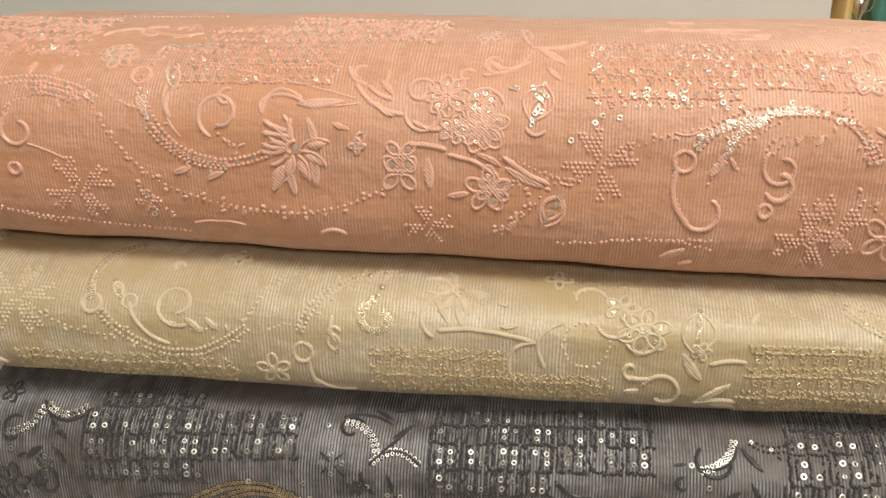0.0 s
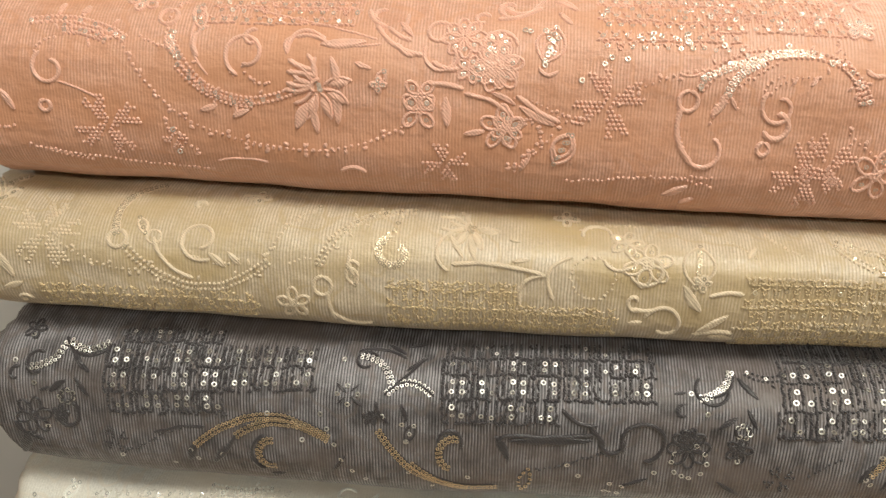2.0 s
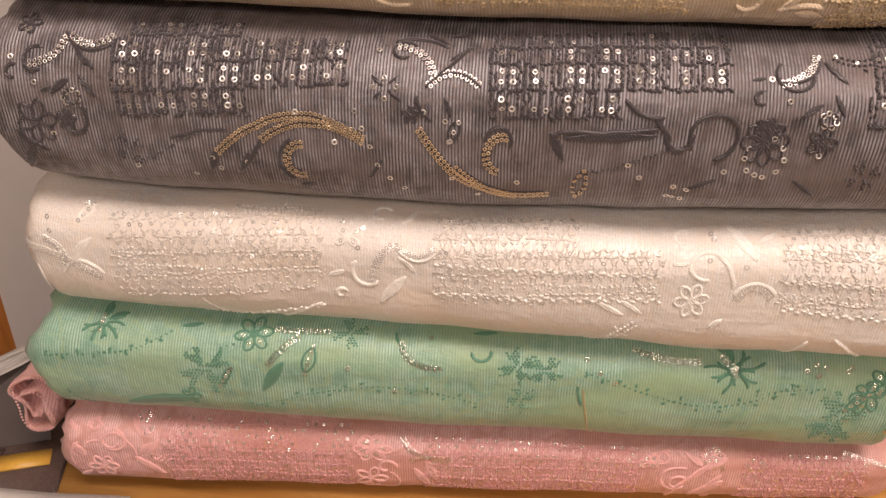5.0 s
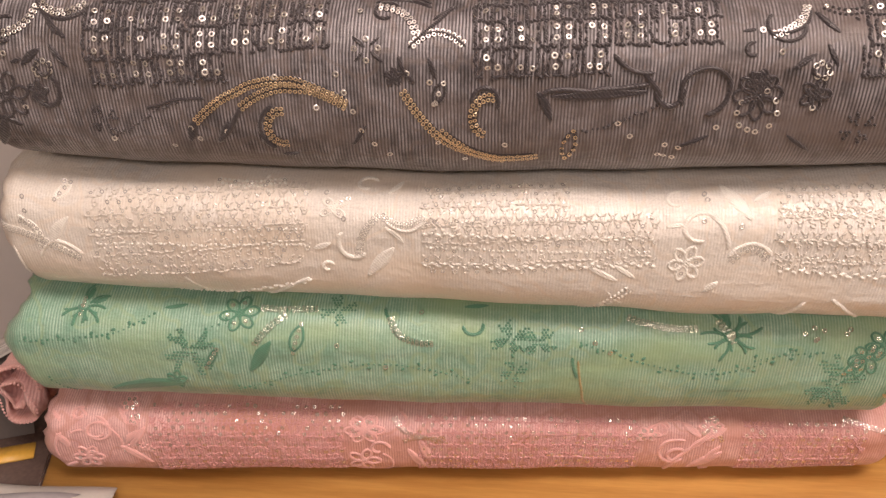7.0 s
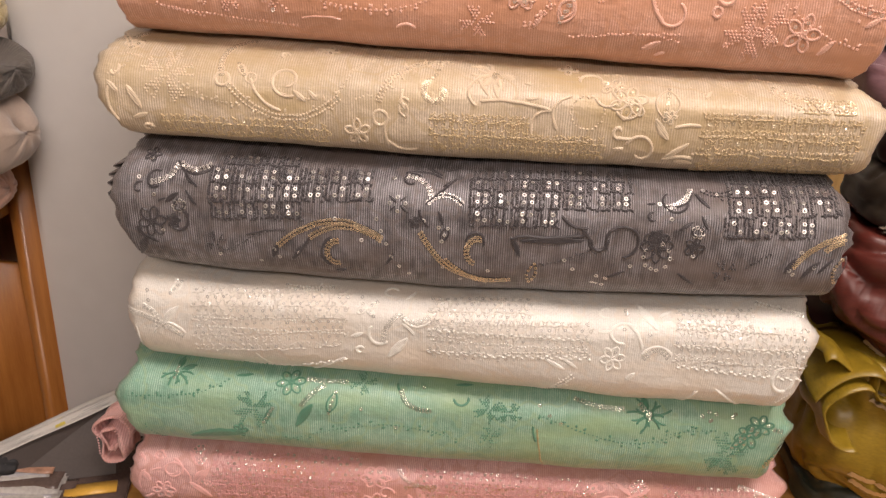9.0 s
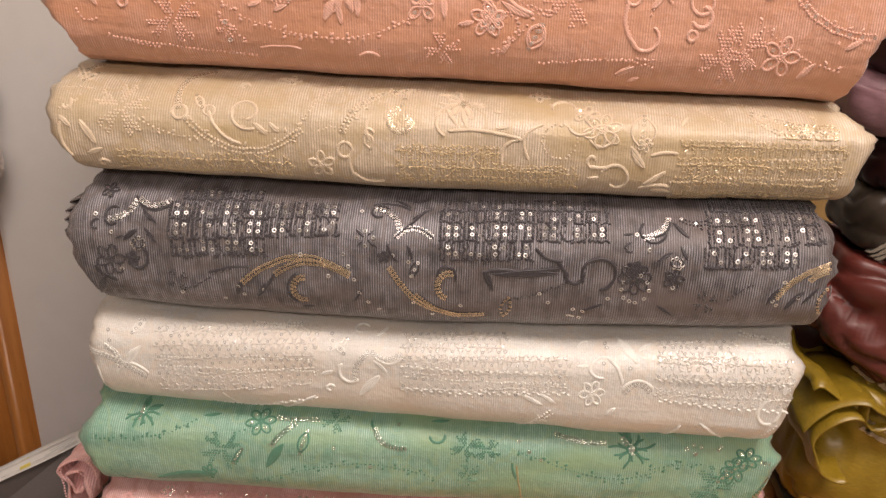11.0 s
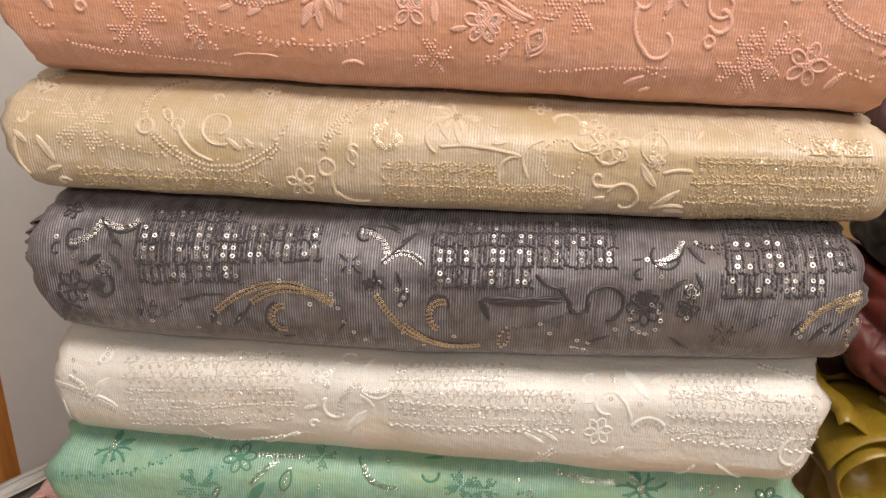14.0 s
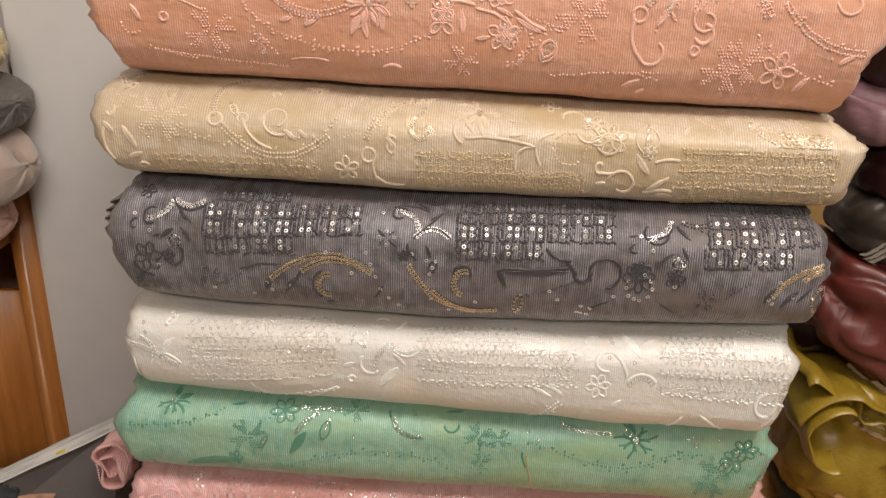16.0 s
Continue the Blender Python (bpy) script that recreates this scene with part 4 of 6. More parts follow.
green_sewing.leaf(-215.4, 32.2, 14.3, 10, 0.2, "satin")
green_sewing.cross(-11.4, 12.0, 13.1, 0.4, 4, 2.1)
green_sewing.cross(5.2, 9.5, 11.5, 0.9, 4, 2.1)
green_sewing.cross(-8.8, -10.9, 9.2, 0.4, 4, 2.1)
green_sewing.dots(30.2, 19.0, 48.3, 2.1, 162.4, 17.5, 168.1, 21.4, 173.8, 19.8, 169.8, 14.1, 189.2, 20.6, 38.8, 9.9)
green_sewing.arc(58.6, 27.1, 98.1, 20.4, -2.5, "seq")
green_sewing.fan(119.4, 15.4, 18.7, 100, 430, 14, 1)
green_sewing.arc(112.0, 25.2, 120.4, 11.5, 0.4, "seq")
green_sewing.arc(30.6, 9.4, 68.6, -4.8, -0.8, "vine")
green_sewing.arc(68.6, -4.8, 114.8, -10.2, -1.2, "vine")
green_sewing.arc(114.8, -10.2, 158.2, 5.2, -2.4, "vine")
green_sewing.flower(209.8, 9.9, 10.9, 6, 0.2)
green_sewing.arc(187.7, -8.7, 201.0, 1.3, 0.4, "vine")
green_sewing.leaf(195.7, -4.3, 14.8, 35, 0.3, "open")
green_sewing.arc(29.5, -3.6, 45.9, -59.9, -1.7, "goldcord")
green_sewing.arc(25.8, -1.9, 30.0, -13.7, -0.7, "cord")
green_sewing.leaf(61.2, -68.9, 14.1, 75, 0.45, "open")
green_sewing.arc(117.1, -50.6, 149.5, -60.9, 1.0, "goldcord")
green_sewing.flower(-92.3, -63.4, 6.9, 6, 0.1, sequins=False, fill=True)
green_sewing.leaf(-32.4, -55.7, 12.9, 15, 0.35, "satin")
green_sewing.leaf(-15.2, -54.6, 9.1, -20, 0.3, "satin")
green_sewing.flower(-217.6, -18.7, 6.0, 5, 0.1, sequins=False)
green_sewing.leaf(-238.1, -25.1, 50.7, 10, 0.2, "satin")
green_sewing.cross(187.1, -15.4, 17.9, 0.5, 4, 2.1)
green_sewing.arc(-132.3, -47.9, -98.6, -54.8, 0.7, "goldcord")
green_sewing.leaf(9.6, -65.7, 24.2, 12, 0.25, "satin")
green_sewing.arc(-197.8, -61.1, -117.0, -66.4, 1.1, "beads")
green_sewing.arc(135.2, -2.9, 174.5, 2.9, 0.7, "vine")
green_sewing.arc(-300.4, -20.7, -288.2, -51.7, 0.7, "beads")
green_sewing.leaf(-192.9, -3.6, 14.6, 55, 0.2, "open")
green_sewing.flower(201.0, -0.4, 10.4, 6, 0.2)
green_sewing.arc(222.0, -21.5, 241.2, -6.8, 1.7, "gold")
green_sewing.arc(221.6, 7.6, 239.4, -0.2, 0.7, "seq")
green_sewing.cross(183.8, -18.5, 9.6, 0.4, 4, 2.1)
green_sewing.dots(168.9, 13.3, 187.0, 17.7)
green_sewing.arc(186.5, -12.2, 201.7, -2.9, 0.4, "vine")
beige_sewing.arc(-302.4, 26.3, -271.4, 25.7, 1.0, "beads")
beige_sewing.arc(-301.9, 51.6, -285.6, 32.7, 2.0, "double")
beige_sewing.curl(-292.6, 14.4, 5.0, 60, -250, "cord", 0.3)
beige_sewing.flower(-308.8, 50.8, 8.0, 5, 0.0)
beige_sewing.leaf(-281.4, 38.4, 10.0, 60, 0.4, "open")
beige_sewing.leaf(-277.2, -2.9, 19.0, -60, 0.3, "satin")
beige_sewing.leaf(-274.7, -16.4, 13.0, 200, 0.3, "satin")
beige_sewing.arc(-295.5, 4.2, -293.2, -22.2, -3.0, "cord")
beige_sewing.cross(-253.6, 13.9, 19.0, 0.2, 5, 2.3)
beige_sewing.arc(-247.3, 10.7, -203.8, -3.5, -4.0, "vine")
beige_sewing.arc(-214.4, 15.4, -199.0, 53.7, 9.0, "seq")
beige_sewing.ring(-213.9, 12.9, 5.0, "cord")
beige_sewing.arc(-208.8, 8.6, -131.1, 3.2, -18.0, "double")
beige_sewing.arc(-194.1, 14.8, -172.1, -7.3, -5.0, "cord")
beige_sewing.leaf(-201.5, 21.2, 11.0, 120, 0.35, "open")
beige_sewing.ring(-194.1, 14.8, 4.0, "thin")
beige_sewing.curl(-168.7, 14.8, 13.0, 300, -390, "cord", 0.4)
beige_sewing.curl(-174.7, 38.3, 4.0, 0, 300, "cord", 0.3)
beige_sewing.arc(-173.8, 7.0, -147.0, 3.3, -4.0, "beads")
beige_sewing.lattice(-256.8, -16.8, -142.0, -27.4, pitch=6.4, shine=0.1)
beige_sewing.arc(-132.4, 4.4, -107.6, 41.5, 2.0, "vine")
beige_sewing.arc(-102.7, 3.0, -54.2, 41.5, 10.0, "double")
beige_sewing.curl(-62.3, 11.4, 11.0, 110, 300, "seq", 0.4)
beige_sewing.arc(-85.8, 12.5, -83.9, -2.3, -2.0, "cord")
beige_sewing.curl(-85.3, 2.9, 4.0, 0, 300, "cord", 0.3)
beige_sewing.flower(-117.7, -19.1, 9.0, 5, 0.4)
beige_sewing.ring(-101.3, -8.6, 5.0, "cord")
beige_sewing.arc(-98.2, -10.9, -95.3, -29.3, -1.0, "cord")
beige_sewing.leaf(-146.5, 47.9, 12.0, 0, 0.3, "satin")
beige_sewing.flower(-142.1, 46.2, 6.0, 4, 0.0)
beige_sewing.arc(-118.5, 3.1, -102.5, 5.2, 2.0, "beads")
beige_sewing.fan(-22.7, 31.1, 16.0, 100, 200, 8, 3)
beige_sewing.curl(-27.0, 13.3, 14.0, 110, 130, "cord", 0.9)
beige_sewing.arc(-31.8, 6.5, 18.0, 2.1, 3.0, "fat")
beige_sewing.arc(19.0, 2.1, 5.6, -14.6, -6.0, "cord")
beige_sewing.arc(32.5, 14.1, 23.6, -10.7, -8.0, "cord")
beige_sewing.ring(43.7, 2.6, 12.0, "beads")
beige_sewing.leaf(5.0, 10.4, 9.0, 10, 0.3, "satin")
beige_sewing.lattice(-64.4, -5.7, 1.1, -30.6, pitch=5.4, shine=0.05)
beige_sewing.lattice(1.4, -16.4, 54.5, -30.4, pitch=5.4, shine=0.05)
beige_sewing.arc(-64.4, -5.7, 0.1, -4.8, 0.0, "beads")
beige_sewing.arc(1.4, -16.8, 55.9, -15.9, 0.0, "beads")
beige_sewing.flower(71.9, 11.1, 13.0, 6, 0.3)
beige_sewing.flower(60.8, 24.6, 9.0, 5, 0.0)
beige_sewing.curl(44.2, 30.8, 9.0, 0, 200, "cord", 0.7)
beige_sewing.arc(37.1, 34.8, 68.7, 40.2, 2.0, "beads")
beige_sewing.flower(29.1, 44.8, 7.0, 4, 0.0)
beige_sewing.leaf(98.5, 11.9, 25.0, 85, 0.55, "open")
beige_sewing.flower(100.3, 1.5, 5.0, 5, 0.0)
beige_sewing.leaf(96.7, -6.8, 17.0, -50, 0.32, "satin")
beige_sewing.curl(83.7, -21.8, 12.0, 160, -300, "cord", 0.4)
beige_sewing.curl(66.6, -9.6, 5.0, 300, -300, "cord", 0.3)
beige_sewing.arc(105.0, -5.6, 123.3, -3.9, 1.0, "cord")
beige_sewing.leaf(109.2, -20.2, 19.0, 35, 0.2, "satin")
beige_sewing.leaf(67.8, -20.8, 8.0, 10, 0.3, "satin")
beige_sewing.arc(99.8, -27.9, 121.2, -26.5, 2.0, "fat")
beige_sewing.lattice(125.6, 3.8, 230.6, -43.8, pitch=5.6, shine=0.18)
beige_sewing.arc(124.3, 5.3, 184.8, 6.6, 0.0, "beads")
beige_sewing.arc(125.0, -10.1, 228.1, -4.3, 0.0, "beads")
beige_sewing.arc(120.3, -22.2, 232.3, -17.3, 0.0, "beads")
beige_sewing.arc(172.5, 33.7, 226.7, 16.6, -1.0, "double")
beige_sewing.arc(160.2, 47.6, 179.7, 36.5, 1.0, "beads")
beige_sewing.arc(199.6, 45.3, 215.4, 30.8, 1.0, "beads")
beige_sewing.leaf(127.0, 22.2, 10.0, 60, 0.3, "satin")
beige_sewing.arc(114.4, 29.8, 128.7, 19.2, 1.0, "beads")
beige_sewing.flower(205.7, 17.8, 5.0, 5, 0.0)
white_sewing.lattice(-247.7, 24.6, -130.7, -27.5, 6.6, 0.4, 12.3)
white_sewing.arc(-271.4, -70.2, -128.2, -30.3, 0.0, "dash")
white_sewing.arc(-247.0, -8.9, -128.2, -7.0, 0.0, "beads")
white_sewing.arc(-247.8, -1.5, -129.7, 3.1, 0.0, "beads")
white_sewing.lattice(-60.3, 36.0, 12.9, 13.6, 5.6, 0.55, 4.2)
white_sewing.lattice(-59.5, 11.8, 59.3, -18.6, 6.4, 0.4, 8.6)
white_sewing.arc(-60.5, 4.3, 60.9, 3.4, 0.0, "dash")
white_sewing.arc(-60.7, -14.9, 63.7, -10.6, 0.0, "dash")
white_sewing.arc(-59.4, -5.0, 60.7, -4.0, 0.0, "beads")
white_sewing.lattice(129.1, 36.8, 180.3, 22.2, 5.6, 0.5, 0.8)
white_sewing.lattice(128.4, 21.6, 231.6, -10.9, 6.2, 0.4, 0.6)
white_sewing.arc(128.0, 21.1, 179.1, 21.5, 0.0, "dash")
white_sewing.arc(129.0, 5.4, 228.8, 5.9, 0.0, "dash")
white_sewing.arc(131.5, -11.4, 239.5, -15.3, 0.0, "dash")
white_sewing.arc(130.8, -4.6, 234.4, -6.2, 0.0, "beads")
white_sewing.arc(-288.4, 4.6, -279.5, -11.2, 4.0, "seq")
white_sewing.arc(-290.5, 7.4, -281.9, -13.6, 4.9, "cord")
white_sewing.arc(-309.7, -58.2, -259.0, -17.3, 42.2, "seq")
white_sewing.arc(-283.1, -17.9, -256.6, -15.4, 8.6, "cord")
white_sewing.leaf(-267.2, -1.0, 23.0, 52, 0.28, "satin")
white_sewing.arc(-299.2, -12.5, -302.4, -38.0, 1.0, "cord")
white_sewing.leaf(-264.6, 24.9, 13.8, 60, 0.35, "open")
white_sewing.dots(-287.8, 19.8, -265.3, 31.6, -285.4, 10.8)
white_sewing.flower(-111.2, 21.4, 8.7, 4, 0.7)
white_sewing.dots(-115.9, 32.2, -103.3, 27.9, -105.0, 13.7)
white_sewing.arc(-83.9, 16.7, -62.1, 16.6, -6.2, "seq")
white_sewing.arc(-82.1, 12.8, -60.3, 13.8, -7.8, "fat")
white_sewing.arc(-86.2, 16.5, -97.4, -9.8, -2.0, "seq")
white_sewing.curl(-100.4, -4.2, 8.8, -40, -190, "fat", 0.9)
white_sewing.leaf(-85.8, -15.0, 23.9, 48, 0.3, "satin")
white_sewing.curl(-116.1, -19.5, 4.1, 20, 300, "cord", 0.3)
white_sewing.leaf(-77.4, 2.4, 15.7, -50, 0.2, "satin")
white_sewing.leaf(-78.0, 38.4, 13.2, 55, 0.25, "satin")
white_sewing.curl(-94.0, 39.2, 7.0, 30, 280, "cord", 0.4)
white_sewing.leaf(-118.1, -6.8, 10.6, 20, 0.3, "satin")
white_sewing.arc(-168.1, -72.5, -127.9, -27.9, 5.3, "cord")
white_sewing.arc(-201.1, -28.0, -166.2, -65.9, -1.7, "thin")
white_sewing.curl(86.8, 12.4, 10.7, 35, 250, "fat", 0.75)
white_sewing.arc(89.8, 22.7, 101.7, -1.2, 3.3, "fat")
white_sewing.curl(74.3, 31.5, 6.4, 70, 230, "cord", 0.6)
white_sewing.dots(87.7, 17.5, 89.9, 30.6, 88.6, 34.5, 107.0, 14.5)
white_sewing.arc(102.3, -5.1, 125.4, -4.1, 7.5, "fat")
white_sewing.arc(104.7, -6.5, 122.6, -4.9, 5.6, "seq")
white_sewing.leaf(104.8, 30.1, 28.4, -58, 0.26, "satin")
white_sewing.leaf(118.4, 32.6, 12.7, 35, 0.3, "satin")
white_sewing.flower(80.9, -9.0, 9.0, 6, 0.2)
white_sewing.leaf(72.9, 14.4, 9.6, 10, 0.3, "satin")
white_sewing.curl(212.4, -16.1, 9.5, 95, 200, "fat", 0.9)
white_sewing.arc(217.2, -23.2, 220.1, -11.5, -1.2, "cord")
white_sewing.arc(135.0, -60.1, 149.5, -29.4, 0.2, "cord")
white_sewing.arc(18.6, -70.7, 52.1, -25.7, 2.5, "double")
white_sewing.leaf(36.9, -15.9, 19.2, -25, 0.15, "satin")
white_sewing.leaf(48.4, -14.7, 15.3, -30, 0.15, "satin")
white_sewing.leaf(96.2, -21.4, 9.1, 40, 0.4, "satin")
white_sewing.leaf(120.6, -72.6, 9.7, -20, 0.4, "satin")
white_sewing.arc(162.5, -26.9, 193.5, -70.9, 5.5, "cord")
white_sewing.arc(187.7, 46.0, 236.4, 34.3, -2.1, "double")
white_sewing.arc(-177.4, 38.4, -140.5, 39.7, -2.4, "double")
white_sewing.arc(189.2, -70.3, 220.9, -25.7, 0.0, "beads")
pink_sewing.curl(-296.1, 21.9, 6.0, 60, 300, "cord", 0.3)
pink_sewing.arc(-297.1, 26.7, -291.0, 21.0, 1.0, "cord")
pink_sewing.curl(-284.0, 7.6, 10.0, 30, 330, "cord", 0.35)
pink_sewing.arc(-283.6, 16.3, -268.7, -4.8, 5.0, "thin")
pink_sewing.leaf(-261.1, 3.3, 17.0, 55, 0.3, "satin")
pink_sewing.flower(-263.2, 30.3, 6.0, 6, 0.0)
pink_sewing.leaf(-267.3, 21.9, 16.0, -60, 0.2, "satin")
pink_sewing.arc(-267.2, -9.1, -247.8, -8.1, 5.0, "double")
pink_sewing.curl(-291.2, -14.7, 5.0, 0, 300, "cord", 0.3)
pink_sewing.arc(-302.3, 5.7, -293.9, 9.5, 1.0, "cord")
pink_sewing.flower(-258.7, 18.4, 4.0, 5, 0.0)
pink_sewing.arc(-307.8, 7.4, -313.7, -16.0, -3.0, "cord")
pink_sewing.leaf(-307.6, -23.8, 12.0, 30, 0.3, "satin")
pink_sewing.leaf(-311.4, 20.8, 11.0, -50, 0.3, "satin")
pink_sewing.flower(-106.1, 12.0, 11.0, 5, 0.0)
pink_sewing.arc(-79.1, 0.0, -55.4, -1.9, 4.0, "seq")
pink_sewing.leaf(-71.8, -17.8, 23.0, -60, 0.3, "satin")
pink_sewing.curl(-96.9, -8.0, 8.0, 0, 300, "cord", 0.3)
pink_sewing.curl(101.2, -14.1, 8.0, 40, 300, "cord", 0.3)
pink_sewing.curl(92.2, 15.4, 6.0, 200, -260, "cord", 0.3)
pink_sewing.flower(123.0, 16.5, 8.0, 6, 0.0)
pink_sewing.leaf(115.5, -0.9, 17.0, 50, 0.3, "satin")
pink_sewing.arc(81.1, 14.5, 103.0, 20.4, 3.0, "cord")
pink_sewing.lattice(-246.5, 29.2, -123.6, -36.5, pitch=5.6, shine=0.35)
pink_sewing.arc(-85.9, 21.1, -53.2, 3.0, -7.0, "seq")
pink_sewing.curl(-284.8, 7.6, 13.0, 90, -260, "cord", 0.4)
pink_sewing.leaf(-257.0, 3.2, 24.0, 60, 0.25, "satin")
pink_sewing.leaf(-260.4, -13.1, 25.0, -40, 0.25, "satin")
pink_sewing.flower(-105.6, 10.6, 13.0, 6, 0.0)
pink_sewing.flower(-293.4, -15.8, 10.0, 6, 0.0)
pink_sewing.curl(-100.4, -22.8, 15.0, 200, 220, "thin", 0.8)
pink_sewing.leaf(-66.1, -9.6, 22.0, -70, 0.3, "satin")
pink_sewing.lattice(-69.0, 21.4, 17.0, -36.4, pitch=5.6, shine=0.45)
pink_sewing.lattice(19.1, 20.3, 72.4, -36.5, pitch=5.6, shine=0.3)
pink_sewing.lattice(146.4, 18.7, 221.3, -38.0, pitch=5.6, shine=0.35)
pink_sewing.curl(87.8, 11.1, 8.0, 90, -260, "cord", 0.4)
pink_sewing.flower(81.2, 7.9, 8.0, 6, 0.0)
pink_sewing.leaf(110.2, 12.5, 20.0, -50, 0.3, "satin")
pink_sewing.leaf(126.8, 7.6, 20.0, 50, 0.25, "satin")
pink_sewing.curl(100.4, -10.9, 13.0, 60, 260, "fat", 0.6)
pink_sewing.leaf(121.6, -18.4, 28.0, 40, 0.3, "satin")
pink_sewing.leaf(125.2, -38.3, 21.0, -60, 0.3, "satin")
pink_sewing.arc(97.1, -36.4, 111.2, -5.9, 4.0, "fat")
pink_sewing.dots(123.1, 15.0, 129.1, 6.2, 123.7, 3.1, 118.2, 10.1)
pink_sewing.arc(210.6, 23.3, 242.6, 8.7, 1.0, "seq")
pink_sewing.flower(124.5, 21.6, 4.0, 5, 0.0)
pink_sewing.leaf(119.1, 4.3, 15.0, 60, 0.3, "satin")
pink_sewing.leaf(-307.9, 0.2, 14.0, -60, 0.4, "satin")
pink_sewing.dots(-260.5, 26.9, -256.3, 21.3)
pink_sewing.flower(-107.1, -19.1, 11.0, 5, 0.0)
pink_sewing.curl(-83.5, 18.3, 8.0, 90, -200, "cord", 0.3)
pink_sewing.curl(29.4, 14.8, 9.0, 40, 200, "thin", 0.8)
pink_sewing.dots(130.3, 2.0, 155.9, 11.0, 188.6, -2.1, 167.4, -8.0, 193.0, 3.8, 210.9, 5.5)
pink_sewing.leaf(126.0, -9.6, 14.0, 50, 0.3, "satin")
beige_sewing.arc(-288.8, 47.1, -280.5, 56.0, 1.0, "seq")
beige_sewing.arc(-296.3, 12.4, -283.3, 20.2, -2.0, "beads")
beige_sewing.leaf(-292.6, 4.0, 11.0, -40, 0.3, "satin")
beige_sewing.curl(-271.3, -27.4, 5.0, 0, 300, "cord", 0.3)
beige_sewing.arc(-96.0, -24.1, -75.2, -31.3, -4.0, "cord")
beige_sewing.leaf(-85.2, -2.3, 10.0, -70, 0.5, "open")
beige_sewing.leaf(-158.8, 3.3, 12.0, -40, 0.3, "satin")
beige_sewing.leaf(-149.4, 4.5, 10.0, -45, 0.3, "satin")
beige_sewing.dots(-62.4, 30.2, -63.6, 25.3, -68.6, 17.1, -70.3, 14.0, -107.3, 41.5)
beige_sewing.leaf(-29.8, 17.8, 17.0, -60, 0.2, "satin")
beige_sewing.leaf(-21.0, 17.4, 19.0, -75, 0.2, "satin")
beige_sewing.leaf(-34.2, 39.5, 13.0, 5, 0.15, "satin")
beige_sewing.leaf(-30.3, 28.3, 13.0, 25, 0.15, "satin")
beige_sewing.arc(65.7, -12.9, 78.6, -13.0, -1.0, "cord")
beige_sewing.curl(71.7, 7.3, 9.0, 200, 330, "cord", 0.8)
beige_sewing.leaf(1.5, 22.7, 6.0, -10, 0.3, "satin")
beige_sewing.arc(49.0, 12.4, 64.2, 9.8, -4.0, "cord")
beige_sewing.arc(135.7, 38.1, 153.0, 21.8, -1.0, "beads")
beige_sewing.arc(171.4, 30.1, 189.6, 15.3, -1.0, "double")
beige_sewing.lattice(193.6, 23.1, 226.4, 12.4, pitch=4.4, shine=0.7)
beige_sewing.leaf(115.5, -30.8, 14.0, -10, 0.3, "satin")
peach_sewing.arc(-249.8, 12.1, -240.0, 25.1, 4.0, "beads")
peach_sewing.leaf(-240.4, 44.4, 7.0, 80, 0.4, "satin")
peach_sewing.arc(-174.9, 12.5, -137.5, -6.3, -5.0, "double")
peach_sewing.leaf(-179.2, 22.7, 12.0, -60, 0.5, "satin")
peach_sewing.arc(-183.6, -18.3, -168.9, -32.8, -1.0, "vine")
peach_sewing.arc(-259.2, -33.7, -227.3, -41.8, -1.0, "beads")
peach_sewing.arc(-238.7, 2.6, -218.2, -5.6, 1.0, "thin")
peach_sewing.leaf(-171.3, 77.9, 17.0, 25, 0.15, "satin")
peach_sewing.dots(-199.3, 50.5, -201.7, 54.5, -198.3, 52.4)
peach_sewing.leaf(-203.3, 61.4, 8.0, 40, 0.4, "satin")
peach_sewing.leaf(-195.2, 54.4, 8.0, -20, 0.4, "satin")
peach_sewing.leaf(-93.8, 10.5, 17.0, -75, 0.25, "satin")
peach_sewing.arc(-141.8, -27.8, -95.4, -29.1, -1.0, "vine")
peach_sewing.leaf(6.2, 84.9, 9.0, -60, 0.3, "satin")
peach_sewing.arc(-28.0, 2.2, -4.4, -7.4, 2.0, "cord")
peach_sewing.leaf(-8.0, 0.2, 14.0, -25, 0.2, "satin")
peach_sewing.leaf(9.3, -7.5, 21.0, -25, 0.2, "satin")
peach_sewing.leaf(-22.3, -16.5, 11.0, 10, 0.3, "satin")
peach_sewing.curl(-11.3, 26.8, 9.0, 0, 180, "cord", 0.9)
peach_sewing.dots(11.4, 36.3, 13.1, 34.6, 13.2, 31.9, 17.8, 31.8, 11.9, 17.6, 14.2, 24.9, 15.8, 23.9, 12.9, 22.9, -22.3, 16.4, -20.9, 9.7, -15.9, 25.3, 1.1, 36.4, 3.8, 35.8, 30.5, 10.4, 41.4, 18.9, 44.8, 22.0, 52.6, 21.4)
peach_sewing.leaf(99.5, -0.9, 11.0, 50, 0.4, "satin")
peach_sewing.arc(158.4, 21.8, 169.1, 3.0, 2.0, "double")
peach_sewing.leaf(110.8, 97.3, 31.0, 2, 0.08, "satin")
peach_sewing.leaf(119.4, 81.1, 15.0, 5, 0.12, "satin")
peach_sewing.arc(155.0, 34.5, 162.2, 20.7, -1.0, "beads")
peach_sewing.dots(81.9, 35.9, 81.9, 31.6, 77.5, 32.2, 99.9, 29.8, 93.5, 48.9, 82.1, 50.9, 127.7, 43.7, 147.7, 49.2, 146.3, 45.1, 152.5, 21.9, 131.3, 30.0, 90.9, 13.1, 89.5, 9.1)
peach_sewing.leaf(83.1, -42.5, 14.0, 30, 0.3, "satin")
